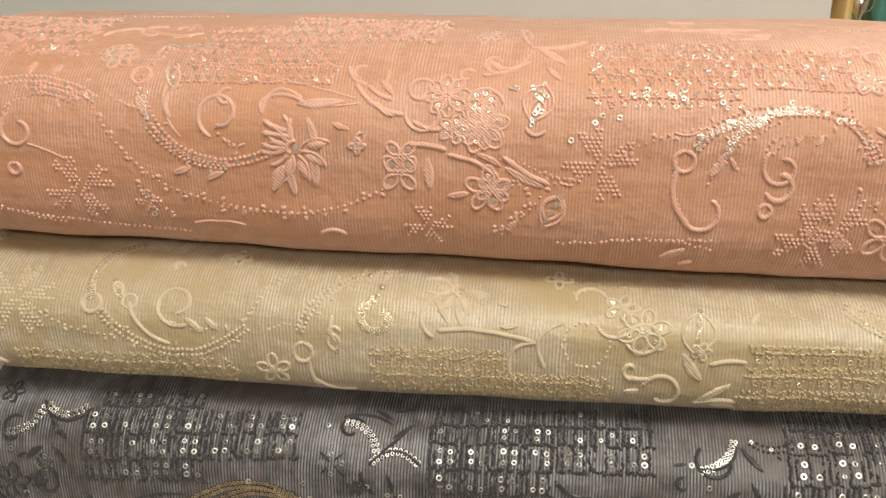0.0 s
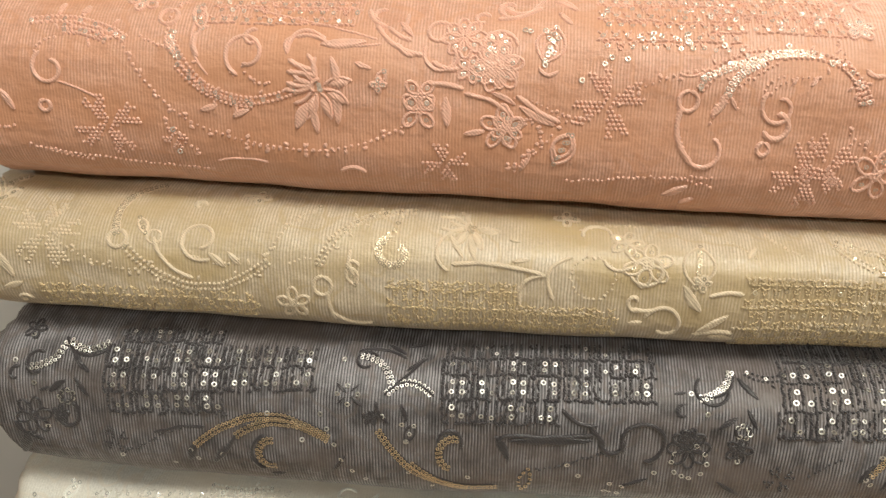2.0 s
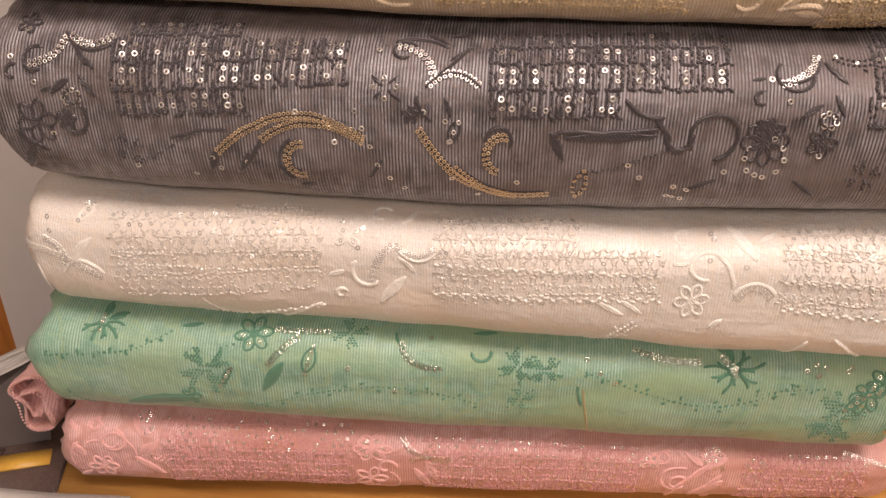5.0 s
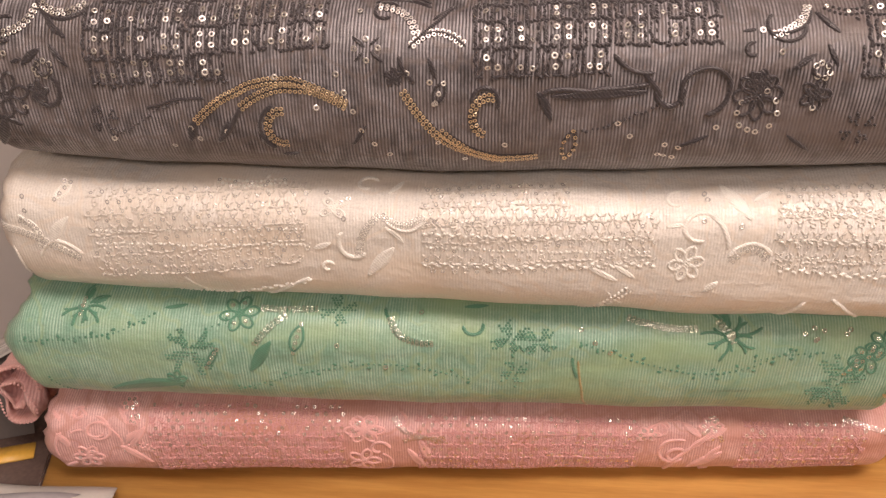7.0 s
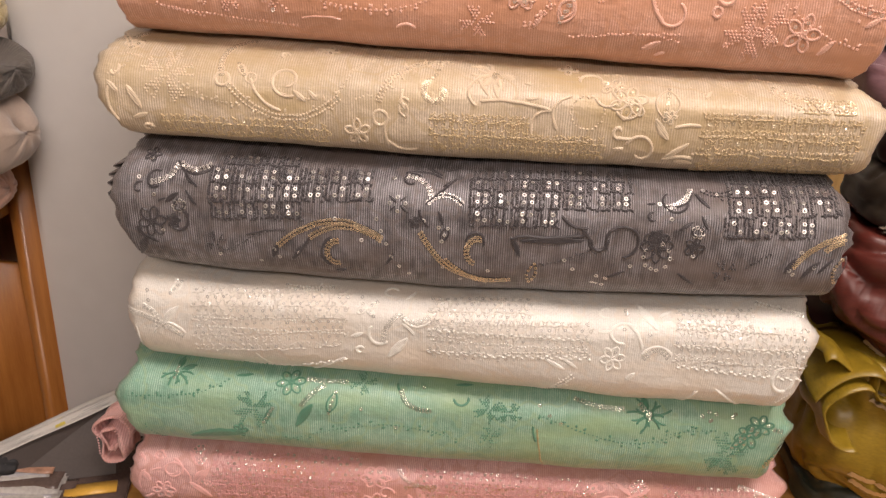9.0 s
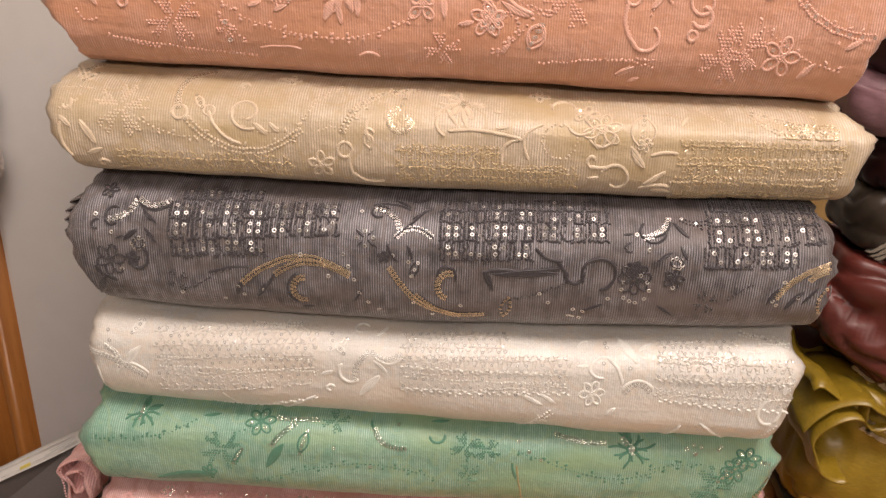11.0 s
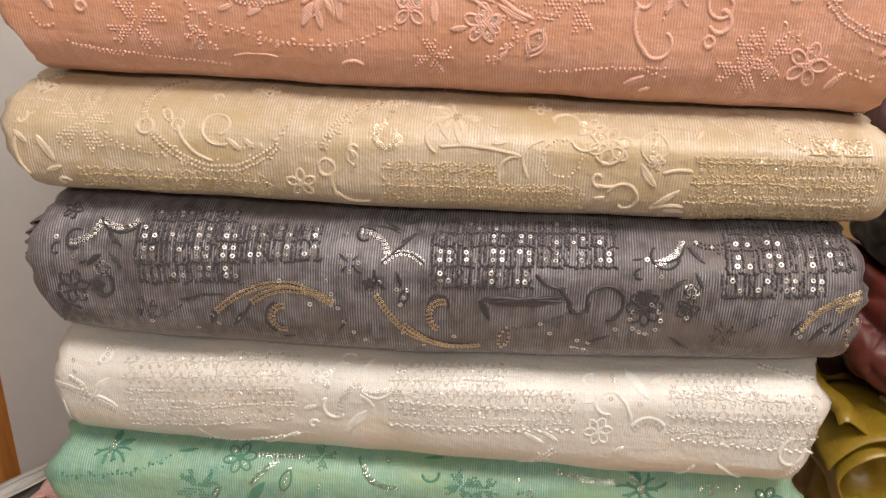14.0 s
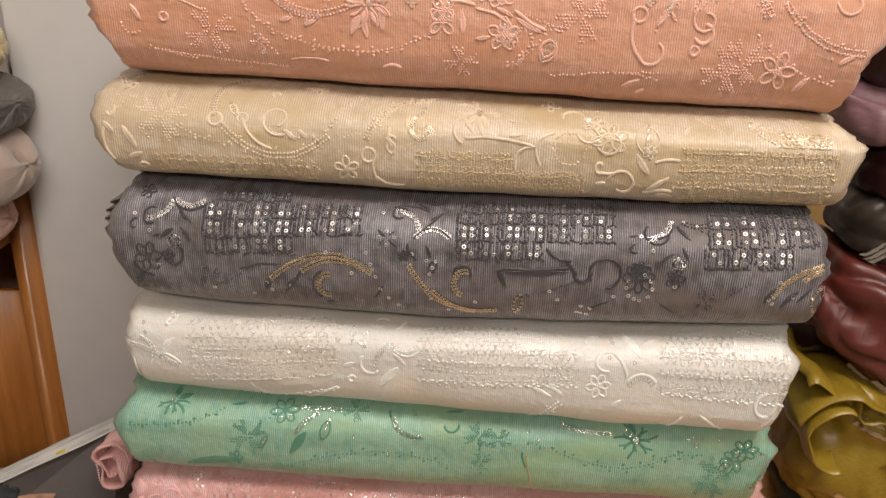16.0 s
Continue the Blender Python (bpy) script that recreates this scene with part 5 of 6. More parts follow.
peach_sewing.arc(80.6, -34.9, 101.2, -38.5, -0.0, "beads")
grey_sewing.curl(-267.6, 20.8, 8.0, 60, 250, "cord", 0.6)
grey_sewing.arc(-270.0, 19.1, -251.9, 33.6, -3.6, "seq")
grey_sewing.arc(-249.9, 35.4, -228.0, 35.8, -5.0, "seq")
grey_sewing.arc(-250.6, 33.1, -226.2, 33.2, -5.9, "cord")
grey_sewing.arc(-253.8, 38.5, -235.9, 17.9, -1.2, "cord")
grey_sewing.leaf(-243.8, 25.7, 15.5, -58, 0.22, "satin")
grey_sewing.leaf(-255.0, 8.5, 13.9, 38, 0.3, "satin")
grey_sewing.leaf(-240.7, 9.2, 14.1, -55, 0.2, "satin")
grey_sewing.ring(-249.5, 3.1, 4.0, "cord")
grey_sewing.dots(-252.0, 5.3, -248.7, 6.8, -245.7, 5.3, -245.9, 1.8, -249.3, -0.9, -253.0, -0.2, -254.2, 2.3)
grey_sewing.flower(-271.8, -10.2, 10.8, 6, 0.2, sequins=False)
grey_sewing.curl(-251.8, -8.0, 8.7, 60, -270, "fat", 0.6)
grey_sewing.flower(-254.9, -8.2, 5.0, 5, 0.2, sequins=False, fill=True)
grey_sewing.curl(-279.9, 14.1, 5.0, 60, 240, "cord", 0.4)
grey_sewing.flower(-274.8, 41.6, 6.7, 5, 0.1, sequins=False)
grey_sewing.leaf(-282.5, -18.0, 9.9, -60, 0.4, "satin")
grey_sewing.leaf(-274.7, -22.9, 12.1, -20, 0.3, "satin")
grey_sewing.leaf(-285.3, -30.9, 24.2, 50, 0.3, "satin")
grey_sewing.leaf(-262.8, 6.8, 6.6, 20, 0.3, "satin")
grey_sewing.dots(-280.8, 22.0, -268.2, 10.1, -273.8, 37.1, -263.6, -15.2, -221.4, -29.0, -258.2, -67.0, -190.4, -31.9)
grey_sewing.cross(-223.7, -20.8, 8.0, 0.5, 4, 2.0)
grey_sewing.arc(-220.1, -27.9, -184.6, -11.5, 0.9, "beads")
grey_sewing.arc(-200.5, -14.3, -169.9, -9.7, 1.2, "thin")
grey_sewing.squares(-227.0, 35.2, -104.9, 7.0, 7, 2, 9.7)
grey_sewing.squares(-225.2, 9.4, -155.6, -4.4, 4, 1, 3.0)
grey_sewing.squares(-219.5, 47.3, -161.4, 37.2, 4, 1, 5.3, 0.35, 0.8)
grey_sewing.arc(-175.9, -19.5, -98.1, -9.8, 12.7, "gold")
grey_sewing.arc(-151.4, -12.6, -125.5, -4.5, 2.4, "gold")
grey_sewing.arc(-125.5, -4.5, -98.7, -10.9, 1.8, "gold")
grey_sewing.curl(-131.7, -21.8, 7.9, 85, 195, "gold", 0.9)
grey_sewing.leaf(-178.8, -24.3, 12.3, 65, 0.45, "satin")
grey_sewing.arc(-166.9, -29.6, -151.7, -12.7, -0.9, "fat")
grey_sewing.leaf(-162.2, -23.8, 11.1, 55, 0.4, "satin")
grey_sewing.curl(-133.1, -22.8, 11.0, 100, 150, "cord", 0.9)
grey_sewing.dots(-179.4, -22.6, -175.7, -27.8, -160.7, -23.7, -101.9, 2.5, -98.5, -5.4, -94.5, -13.1, -112.9, -11.9, -132.7, 0.1, -91.0, -21.2, -84.9, -27.6, -77.7, -33.2, -75.0, -74.1, -91.1, 37.0)
grey_sewing.leaf(-92.4, -24.1, 13.1, 50, 0.15, "satin")
grey_sewing.leaf(-129.8, -35.7, 9.4, 10, 0.2, "satin")
grey_sewing.dots(-87.1, 20.8, -80.9, 16.3, -86.6, 10.0, -92.5, 15.8)
grey_sewing.leaf(-90.7, 19.3, 8.5, -42, 0.25, "satin")
grey_sewing.leaf(-81.8, 11.9, 8.5, -42, 0.25, "satin")
grey_sewing.leaf(-90.1, 11.8, 6.8, 45, 0.2, "satin")
grey_sewing.leaf(-83.0, 19.6, 6.8, 45, 0.2, "satin")
grey_sewing.curl(-78.5, 36.9, 7.4, 20, 300, "cord", 0.5)
grey_sewing.arc(-81.1, 39.7, -63.1, 24.6, 4.2, "seq")
grey_sewing.arc(-64.4, 18.2, -40.4, 19.3, 5.9, "seq")
grey_sewing.arc(-66.5, 16.4, -38.6, 17.7, 7.8, "cord")
grey_sewing.arc(-61.3, 22.3, -46.1, 42.0, -1.1, "cord")
grey_sewing.leaf(-49.6, 37.1, 15.2, 42, 0.16, "satin")
grey_sewing.arc(-83.9, 43.4, -56.1, 40.6, 3.7, "cord")
grey_sewing.leaf(-61.9, 46.7, 13.0, -30, 0.2, "satin")
grey_sewing.leaf(-50.3, 51.0, 11.4, 20, 0.2, "satin")
grey_sewing.flower(-73.6, 1.8, 4.3, 5, 0.3, sequins=False, fill=True)
grey_sewing.dots(-67.1, 3.6, -56.0, -0.9, -53.3, -9.2, -38.9, -35.6, -52.3, -26.7, -18.6, -27.3)
grey_sewing.leaf(-51.6, -5.4, 9.7, 60, 0.45, "open")
grey_sewing.leaf(-54.9, 6.2, 12.4, -72, 0.22, "satin")
grey_sewing.arc(-71.1, 12.6, -63.4, -1.5, -1.7, "cord")
grey_sewing.arc(-69.1, -5.1, -2.6, -34.4, -11.5, "gold")
grey_sewing.arc(-50.8, -21.6, -19.6, -36.2, -2.6, "gold")
grey_sewing.curl(-27.0, -15.1, 8.6, 75, 175, "gold", 0.9)
grey_sewing.curl(-28.1, -9.8, 8.0, 180, -200, "cord", 0.7)
grey_sewing.squares(-34.5, 30.8, 82.8, 16.5, 7, 1, 6.3)
grey_sewing.squares(-33.6, 16.5, 31.1, 1.8, 4, 1, 2.9)
grey_sewing.squares(-35.3, 41.8, 83.6, 31.1, 7, 1, 6.8, 0.55, 0.9)
grey_sewing.squares(-33.3, 53.9, 82.6, 42.3, 7, 1, 6.9, 0.1, 0.7)
grey_sewing.arc(32.0, 15.2, 52.0, 5.5, -3.8, "fat")
grey_sewing.leaf(26.4, -5.1, 47.1, 3, 0.1, "satin")
grey_sewing.arc(3.9, -3.6, 50.6, -0.7, -1.4, "cord")
grey_sewing.leaf(0.3, -10.6, 15.2, -58, 0.3, "satin")
grey_sewing.arc(-2.8, -7.2, 7.3, -4.6, 1.7, "cord")
grey_sewing.arc(47.0, 6.1, 56.9, -5.8, -1.1, "fat")
grey_sewing.curl(60.6, -3.4, 7.1, 170, 200, "fat", 0.9)
grey_sewing.curl(77.3, -3.0, 11.9, 215, -300, "fat", 0.92)
grey_sewing.arc(17.1, -22.0, 54.8, -9.7, -1.7, "beads")
grey_sewing.leaf(13.8, -28.8, 15.6, 78, 0.34, "gold")
grey_sewing.dots(36.9, -17.4, 43.4, -23.2, 58.7, -33.5, 61.4, -27.8, 68.3, -29.6, 66.3, -35.7, 84.7, -19.0, 61.7, -34.2)
grey_sewing.flower(101.7, -4.6, 11.1, 8, 0.1, sequins=False)
grey_sewing.flower(101.7, 1.8, 6.3, 6, 0.3, sequins=False, fill=True)
grey_sewing.dots(93.3, -12.4, 94.6, -7.8, 95.5, -18.0, 99.8, -20.0, 109.8, -18.2, 112.4, -12.5, 110.6, -7.0, 105.6, -2.7, 103.8, -21.0)
grey_sewing.curl(113.4, 31.6, 10.6, 130, 250, "cord", 0.7)
grey_sewing.arc(106.4, 26.4, 123.1, 44.1, -4.0, "seq")
grey_sewing.arc(104.8, 27.5, 124.5, 42.6, -6.4, "cord")
grey_sewing.curl(97.2, 18.0, 4.5, 80, 240, "cord", 0.5)
grey_sewing.leaf(95.3, 29.0, 6.9, 10, 0.3, "satin")
grey_sewing.dots(109.8, 17.4, 101.1, 28.9)
grey_sewing.leaf(131.6, 34.4, 17.0, -52, 0.2, "satin")
grey_sewing.leaf(120.9, 12.6, 13.1, 40, 0.25, "satin")
grey_sewing.leaf(133.6, 15.9, 13.1, -65, 0.2, "satin")
grey_sewing.ring(129.0, 8.5, 3.9, "cord")
grey_sewing.dots(125.9, 10.6, 128.3, 12.1, 131.5, 10.6, 132.6, 7.2, 130.8, 4.4, 127.2, 5.2)
grey_sewing.flower(128.3, -3.8, 7.1, 5, 0.0, sequins=False)
grey_sewing.flower(128.2, -3.3, 3.7, 5, 0.4, sequins=False, fill=True)
grey_sewing.dots(128.2, -9.8)
grey_sewing.arc(132.2, 44.6, 152.0, 43.4, -3.2, "double")
grey_sewing.arc(120.9, -69.9, 165.5, -76.1, 0.0, "gold")
grey_sewing.leaf(126.0, -27.7, 16.4, -35, 0.12, "satin")
grey_sewing.cross(152.3, -19.8, 7.9, 0.5, 4, 2.1)
grey_sewing.leaf(74.5, -26.8, 16.7, 25, 0.1, "satin")
grey_sewing.squares(150.2, 54.6, 247.6, 20.8, 5, 2, 8.9)
grey_sewing.squares(147.5, 21.1, 213.3, 5.8, 4, 1, 3.4)
grey_sewing.squares(153.7, 68.4, 237.9, 53.8, 5, 1, 2.8, 0.1, 0.7)
grey_sewing.arc(199.4, -14.2, 232.7, 12.1, 4.0, "gold")
grey_sewing.arc(220.1, -0.6, 232.8, 7.7, 1.3, "gold")
grey_sewing.dots(203.2, -2.8, 197.1, -16.8, 200.0, -19.8, 214.1, -13.9, 200.4, -67.7)
grey_sewing.leaf(232.9, -15.4, 21.2, 80, 0.35, "gold")
grey_sewing.leaf(212.3, -16.6, 19.2, 52, 0.2, "satin")
grey_sewing.leaf(197.1, -13.4, 13.8, 60, 0.3, "satin")
grey_sewing.arc(167.7, -16.0, 181.9, -5.4, 0.3, "beads")
grey_sewing.leaf(222.1, -12.6, 16.7, 55, 0.12, "satin")
for sewing in (peach_sewing, beige_sewing, grey_sewing, white_sewing, green_sewing, pink_sewing):
    sewing.close()

# the pink bolt's rolled corner and the grey bolt's sheer frill
def ribbon_mesh(path, y0, y1, thick=0.0016, wave=0.0, rows=9):
    """A band of cloth that follows path, given as (x, z), and runs back from y0 to y1."""
    bm = bmesh.new()
    n = len(path)
    sheets = []
    for side in (-1, 1):
        grid = []
        for i, (x, z) in enumerate(path):
            a, b = path[max(0, i - 1)], path[min(n - 1, i + 1)]
            dx, dz = b[0] - a[0], b[1] - a[1]
            ln = math.hypot(dx, dz) or 1
            nx, nz = -dz / ln * thick / 2 * side, dx / ln * thick / 2 * side
            col = []
            for j in range(rows):
                q = j / (rows - 1)
                k = wave * noise.noise((x * 40, z * 40, q * 2.5))
                col.append(bm.verts.new((x + nx + k, y0 + (y1 - y0) * q + wave * noise.noise((i * 0.11, 4.0, 0)), z + nz + k * 0.6)))
            grid.append(col)
        sheets.append(grid)
        for a, b in zip(grid, grid[1:]):
            for j in range(rows - 1):
                bm.faces.new((a[j], a[j + 1], b[j + 1], b[j]))
    f, g = sheets
    for i in range(n - 1):
        for j in (0, rows - 1):
            bm.faces.new((f[i][j], f[i + 1][j], g[i + 1][j], g[i][j]))
    for i in (0, n - 1):
        for j in range(rows - 1):
            bm.faces.new((f[i][j], f[i][j + 1], g[i][j + 1], g[i][j]))
    return bm


coil = []
for i in range(90):
    q = i / 89
    a, r = math.radians(20 + 700 * q), 0.027 * (1 - 0.78 * q) * (1 + 0.16 * math.sin(21 * q) + 0.08 * math.sin(47 * q))
    coil.append((-0.3470 + math.cos(a) * r * 0.72, 0.978 + math.sin(a) * r))
part("rolled_corner", ribbon_mesh(coil, 0.402, 0.432, 0.002, 0.006), CLOTH_PINK, pink.root)
rim = Gather()
for x, z in walk_line(coil[:60], 0.0028):
    k = len(rim.v)
    for dx, dy, dz in ((1, 0, 0), (0, 0, 1), (-1, 0, 0), (0, 0, -1), (0, -1, 0)):
        rim.v.append(Vector((x + dx * 0.0011, 0.4015 + dy * 0.0012, z + dz * 0.0011)))
    rim.f += [(k, k + 1, k + 4), (k + 1, k + 2, k + 4), (k + 2, k + 3, k + 4), (k + 3, k, k + 4)]
rim.done("beaded_edge", pink_sewing.thread, pink)
frill = [(-0.302 - 0.011 * math.sin(math.pi * i / 40) - 0.003 * math.sin(i * 0.9), 1.205 + 0.044 * i / 40) for i in range(41)]
part("sheer_frill", ribbon_mesh(frill, 0.392, 0.43, 0.0008, 0.004), CLOTH_GREY, grey.root, "sheer loose frill at the bolt's edge")


# ---------------------------------------------------------------- shelf unit beside the stack
unit = thing("wooden_shelf_unit", "orange-brown varnished wooden shelf unit holding folded bolts", "shelf unit")
part("side_panel", box_bm(-0.554, -0.5365, 0.622, 0.98, 0.0, 1.162, 0.002), SHELF_WOOD, unit)
part("side_panel", box_bm(-1.30, -1.283, 0.622, 0.98, 0.0, 1.162, 0.002), SHELF_WOOD, unit)
part("back_panel", box_bm(-1.283, -0.554, 0.965, 0.98, 0.0, 1.162, 0.001), SHELF_WOOD, unit)
part("shelf_board", box_bm(-1.283, -0.555, 0.545, 0.964, 1.098, 1.120, 0.002), SHELF_WOOD, unit)
part("shelf_board", box_bm(-1.283, -0.555, 0.63, 0.964, 0.60, 0.62, 0.002), SHELF_WOOD, unit)
# Added panel, set forward to stand in for the unit's lit inside.
part("lit_inside_panel", box_bm(-1.283, -0.556, 0.636, 0.652, 0.622, 1.03, 0.003), SHELF_WOOD, unit)
setting("wall_behind_shelf", box_bm(-1.6, -0.45, 0.985, 1.03, 0, 2.35, 0.004), WALL, "smooth off-white wall behind the shelf unit")

CLOTH_CREAM = ribbed("cream_cloth", (0.66, 0.57, 0.36), (0.48, 0.40, 0.22), (0.5, 0.4, 0.2), 0.5)
CLOTH_SLATE = ribbed("slate_cloth", (0.16, 0.14, 0.125), (0.07, 0.062, 0.055), (0.1, 0.085, 0.07), 0.5)
CLOTH_TAUPE = plain("taupe_cloth", (0.42, 0.33, 0.27), 0.5, 0, 30, 0.1, 0.2, 0.4)
CLOTH_SALMON = plain("salmon_cloth", (0.60, 0.36, 0.27), 0.55, 0, 30, 0.1, 0.2, 0.4)
SHELF_GROUP = "bolts on the shelf unit"
salmon_b = Bolt("fabric_bolt", -0.98, -0.522, 1.120, 1.170, 0.548, 0.0, 0.075, 2.5, CLOTH_SALMON, "plain salmon folded cloth lying on the shelf board", 11.0, 0, 0.003, 0.035, 0.5, 0.9, 0.004, SHELF_GROUP, ends=(0, 0, 0, 0), closed=True)
taupe_b = Bolt("fabric_bolt", -0.98, -0.487, 1.170, 1.247, 0.528, 0.0, 0.098, 2.3, CLOTH_TAUPE, "taupe folded cloth with small beaded triangles", 12.0, 0, 0.004, 0.035, 0.5, 0.9, 0.004, SHELF_GROUP, ends=(0, 0, 0.0, 0.012), closed=True)
slate_b = Bolt("fabric_bolt", -0.98, -0.488, 1.246, 1.300, 0.528, 0.0, 0.098, 2.5, CLOTH_SLATE, "dark slate bolt with white embroidered leaf vines", 13.0, 0, 0.003, 0.014, 0.5, 0.9, 0.004, SHELF_GROUP, ends=(0, 0, 0.0, 0.045), closed=True)
cream_b = Bolt("fabric_bolt", -0.98, -0.500, 1.297, 1.354, 0.528, 0.0, 0.098, 2.3, CLOTH_CREAM, "cream folded bolt with raised beadwork at its end", 14.0, 0, 0.004, 0.035, 0.5, 0.9, 0.004, SHELF_GROUP, ends=(0, 0, 0, 0), closed=True)
tan_b = Bolt("fabric_bolt", -0.98, -0.52, 1.353, 1.40, 0.528, 0.0, 0.098, 2.3, CLOTH_TAUPE, "plain tan folded cloth on top of the shelf pile", 15.0, 0, 0.003, 0.035, 0.5, 0.9, 0.004, SHELF_GROUP, ends=(0, 0, 0, 0), closed=True)
for b in (salmon_b, taupe_b, slate_b, cream_b, tan_b):
    b.build(160, 70)
silver = sequin_mat("pewter_sequin", (0.7, 0.66, 0.6))
slate_sewing = Needle(slate_b, threads("white_thread", (0.62, 0.58, 0.52)), silver, GOLD, 40)
for x, s, ln, turn in ((-528, 10, 15, 110), (-518, 2, 15, 100), (-510, 12, 15, 75), (-503, 1, 13, 110), (-497, 10, 11, 60)):
    slate_sewing.leaf(x, s, ln, turn, 0.4, "open")
slate_sewing.arc(-545, -8, -494, 6, 7, "fat")
slate_sewing.arc(-540, 18, -494, -4, -5, "fat")
taupe_sewing = Needle(taupe_b, threads("pewter_thread", (0.30, 0.25, 0.2)), silver, GOLD, 40)
taupe_sewing.cross(-501.0, 10, 8, 1.57, 3, 2.0)
taupe_sewing.cross(-512.0, -16, 8, 1.57, 3, 2.4)
taupe_sewing.cross(-572.0, 6, 10, 1.57, 3, 2.4)
cream_sewing = Needle(cream_b, threads("cream_thread", (0.6, 0.5, 0.28)), silver, GOLD, 60)
cream_sewing.lattice(-545, 10, -503, -22, pitch=5.0, shine=0.3)


# ---------------------------------------------------------------- papers on the counter
PAPER = plain("paper", (0.50, 0.48, 0.45), 0.6, 0, 40, 0.05, 0.05)
INK = plain("ink", (0.27, 0.27, 0.27), 0.7, 0, 60, 0.2, 0.05)
YELLOW = plain("yellow_print", (0.55, 0.45, 0.08), 0.6, 0, 60, 0.1, 0.05)
GLOSS_DARK = plain("dark_cover", (0.10, 0.07, 0.06), 0.25, 0, 30, 0.3, 0.05)
GLOSS_GREY = plain("silver_sheet", (0.40, 0.39, 0.41), 0.25, 0.15, 12, 0.15, 0.1)
AMBER = plain("amber_cover", (0.62, 0.36, 0.06), 0.4, 0, 30, 0.15, 0.05)
BLACK = plain("dull_black", (0.02, 0.02, 0.022), 0.75, 0, 30, 0.2, 0.3)


def sheet_point(a, b, wide, lift, u, v):
    """A place on a bowed sheet from a to b, wide metres across."""
    a, b = Vector(a), Vector(b)
    d = (b - a).normalized()
    side = Vector((-d.y, d.x, 0.0)).normalized()
    p = a.lerp(b, u) + side * (v - 0.5) * wide
    p.z += lift * math.sin(math.pi * u) + 0.004 * noise.noise((u * 3, v * 3, wide * 50))
    return p


def sheet(name, a, b, wide, lift, mat, parent, thick=0.0006):
    bm = bmesh.new()
    nu, nv = 24, 8
    lay = []
    for off in (0.0, thick):
        lay.append([[bm.verts.new(sheet_point(a, b, wide, lift, i / nu, j / nv) + Vector((0, 0, off))) for j in range(nv + 1)] for i in range(nu + 1)])
    for g in lay:
        for i in range(nu):
            for j in range(nv):
                bm.faces.new((g[i][j], g[i + 1][j], g[i + 1][j + 1], g[i][j + 1]))
    lo, hi = lay
    for i in range(nu):
        for j in (0, nv):
            bm.faces.new((lo[i][j], lo[i + 1][j], hi[i + 1][j], hi[i][j]))
    for j in range(nv):
        for i in (0, nu):
            bm.faces.new((lo[i][j], lo[i][j + 1], hi[i][j + 1], hi[i][j]))
    return part(name, bm, mat, parent)


def printed_bar(parent, a, b, wide, lift, u0, u1, v0, v1, mat, up=0.0012):
    bm = bmesh.new()
    n = 6
    top = [[bm.verts.new(sheet_point(a, b, wide, lift, u0 + (u1 - u0) * i / n, v) + Vector((0, 0, up))) for v in (v0, v1)] for i in range(n + 1)]
    for p, q in zip(top, top[1:]):
        bm.faces.new((p[0], q[0], q[1], p[1]))
    return part("printed_line", bm, mat, parent)


news = thing("newspaper", "curled newspaper sheet with a yellow mark resting on magazines", "newspaper")
NA, NB, NW, NL = (-0.58, 0.324, 0.926), (-0.366, 0.462, 0.989), 0.021, -0.003
sheet("page", NA, NB, NW, NL, PAPER, news)
for i in range(10):
    v = 0.10 + 0.08 * i
    u = 0.06
    while u < 0.94:
        w = RNG.uniform(0.05, 0.14)
        if not (0.66 < u < 0.8 and v < 0.75):
            printed_bar(news, NA, NB, NW, NL, u, min(u + w, 0.96), v, v + 0.02, INK)
        u += w + 0.03
printed_bar(news, NA, NB, NW, NL, 0.765, 0.80, 0.1, 0.8, YELLOW)
bm = bmesh.new()
quad = [(-0.455, 0.393, 0.9225), (-0.452, 0.398, 0.959), (-0.368, 0.457, 0.986), (-0.362, 0.428, 0.9225)]
front = [bm.verts.new(q) for q in quad]
back = [bm.verts.new((x - 0.001, y + 0.0015, z)) for x, y, z in quad]
bm.faces.new(front)
bm.faces.new(back)
for i in range(4):
    bm.faces.new((front[i], front[(i + 1) % 4], back[(i + 1) % 4], back[i]))
# The leaf's dark grey-brown is the shade on its underside, put into the paper colour.
part("folded_leaf", bm, plain("shaded_paper", (0.075, 0.062, 0.058), 0.6, 0, 30, 0.12, 0.1), news, "underside of the folded sheet, its shade painted dark grey-brown", False)


def magazine(x, y, z, sx, sy, sz, turn, mat, label):
    ob = thing("magazine", label, "magazine", "magazines beside the bolts")
    ob.matrix_world = pose(x, y, z, 0, 0, turn)
    bm = box_bm(-sx / 2, sx / 2, -sy / 2, sy / 2, 0.0012, sz - 0.0012, 0.0)
    part("pages", bm, PAPER, ob, "", False)
    for z0 in (0.0, sz - 0.0012):
        part("cover", box_bm(-sx / 2 - 0.002, sx / 2 + 0.002, -sy / 2 - 0.002, sy / 2 + 0.002, z0, z0 + 0.0012, 0.0004), mat, ob)
    for k in range(1, 4):
        part("page_edge", box_bm(-sx / 2 - 0.001, sx / 2 + 0.001, -sy / 2 - 0.0015, sy / 2, sz * k / 4 - 0.0003, sz * k / 4 + 0.0003, 0), GLOSS_GREY, ob, "", False)
    return ob


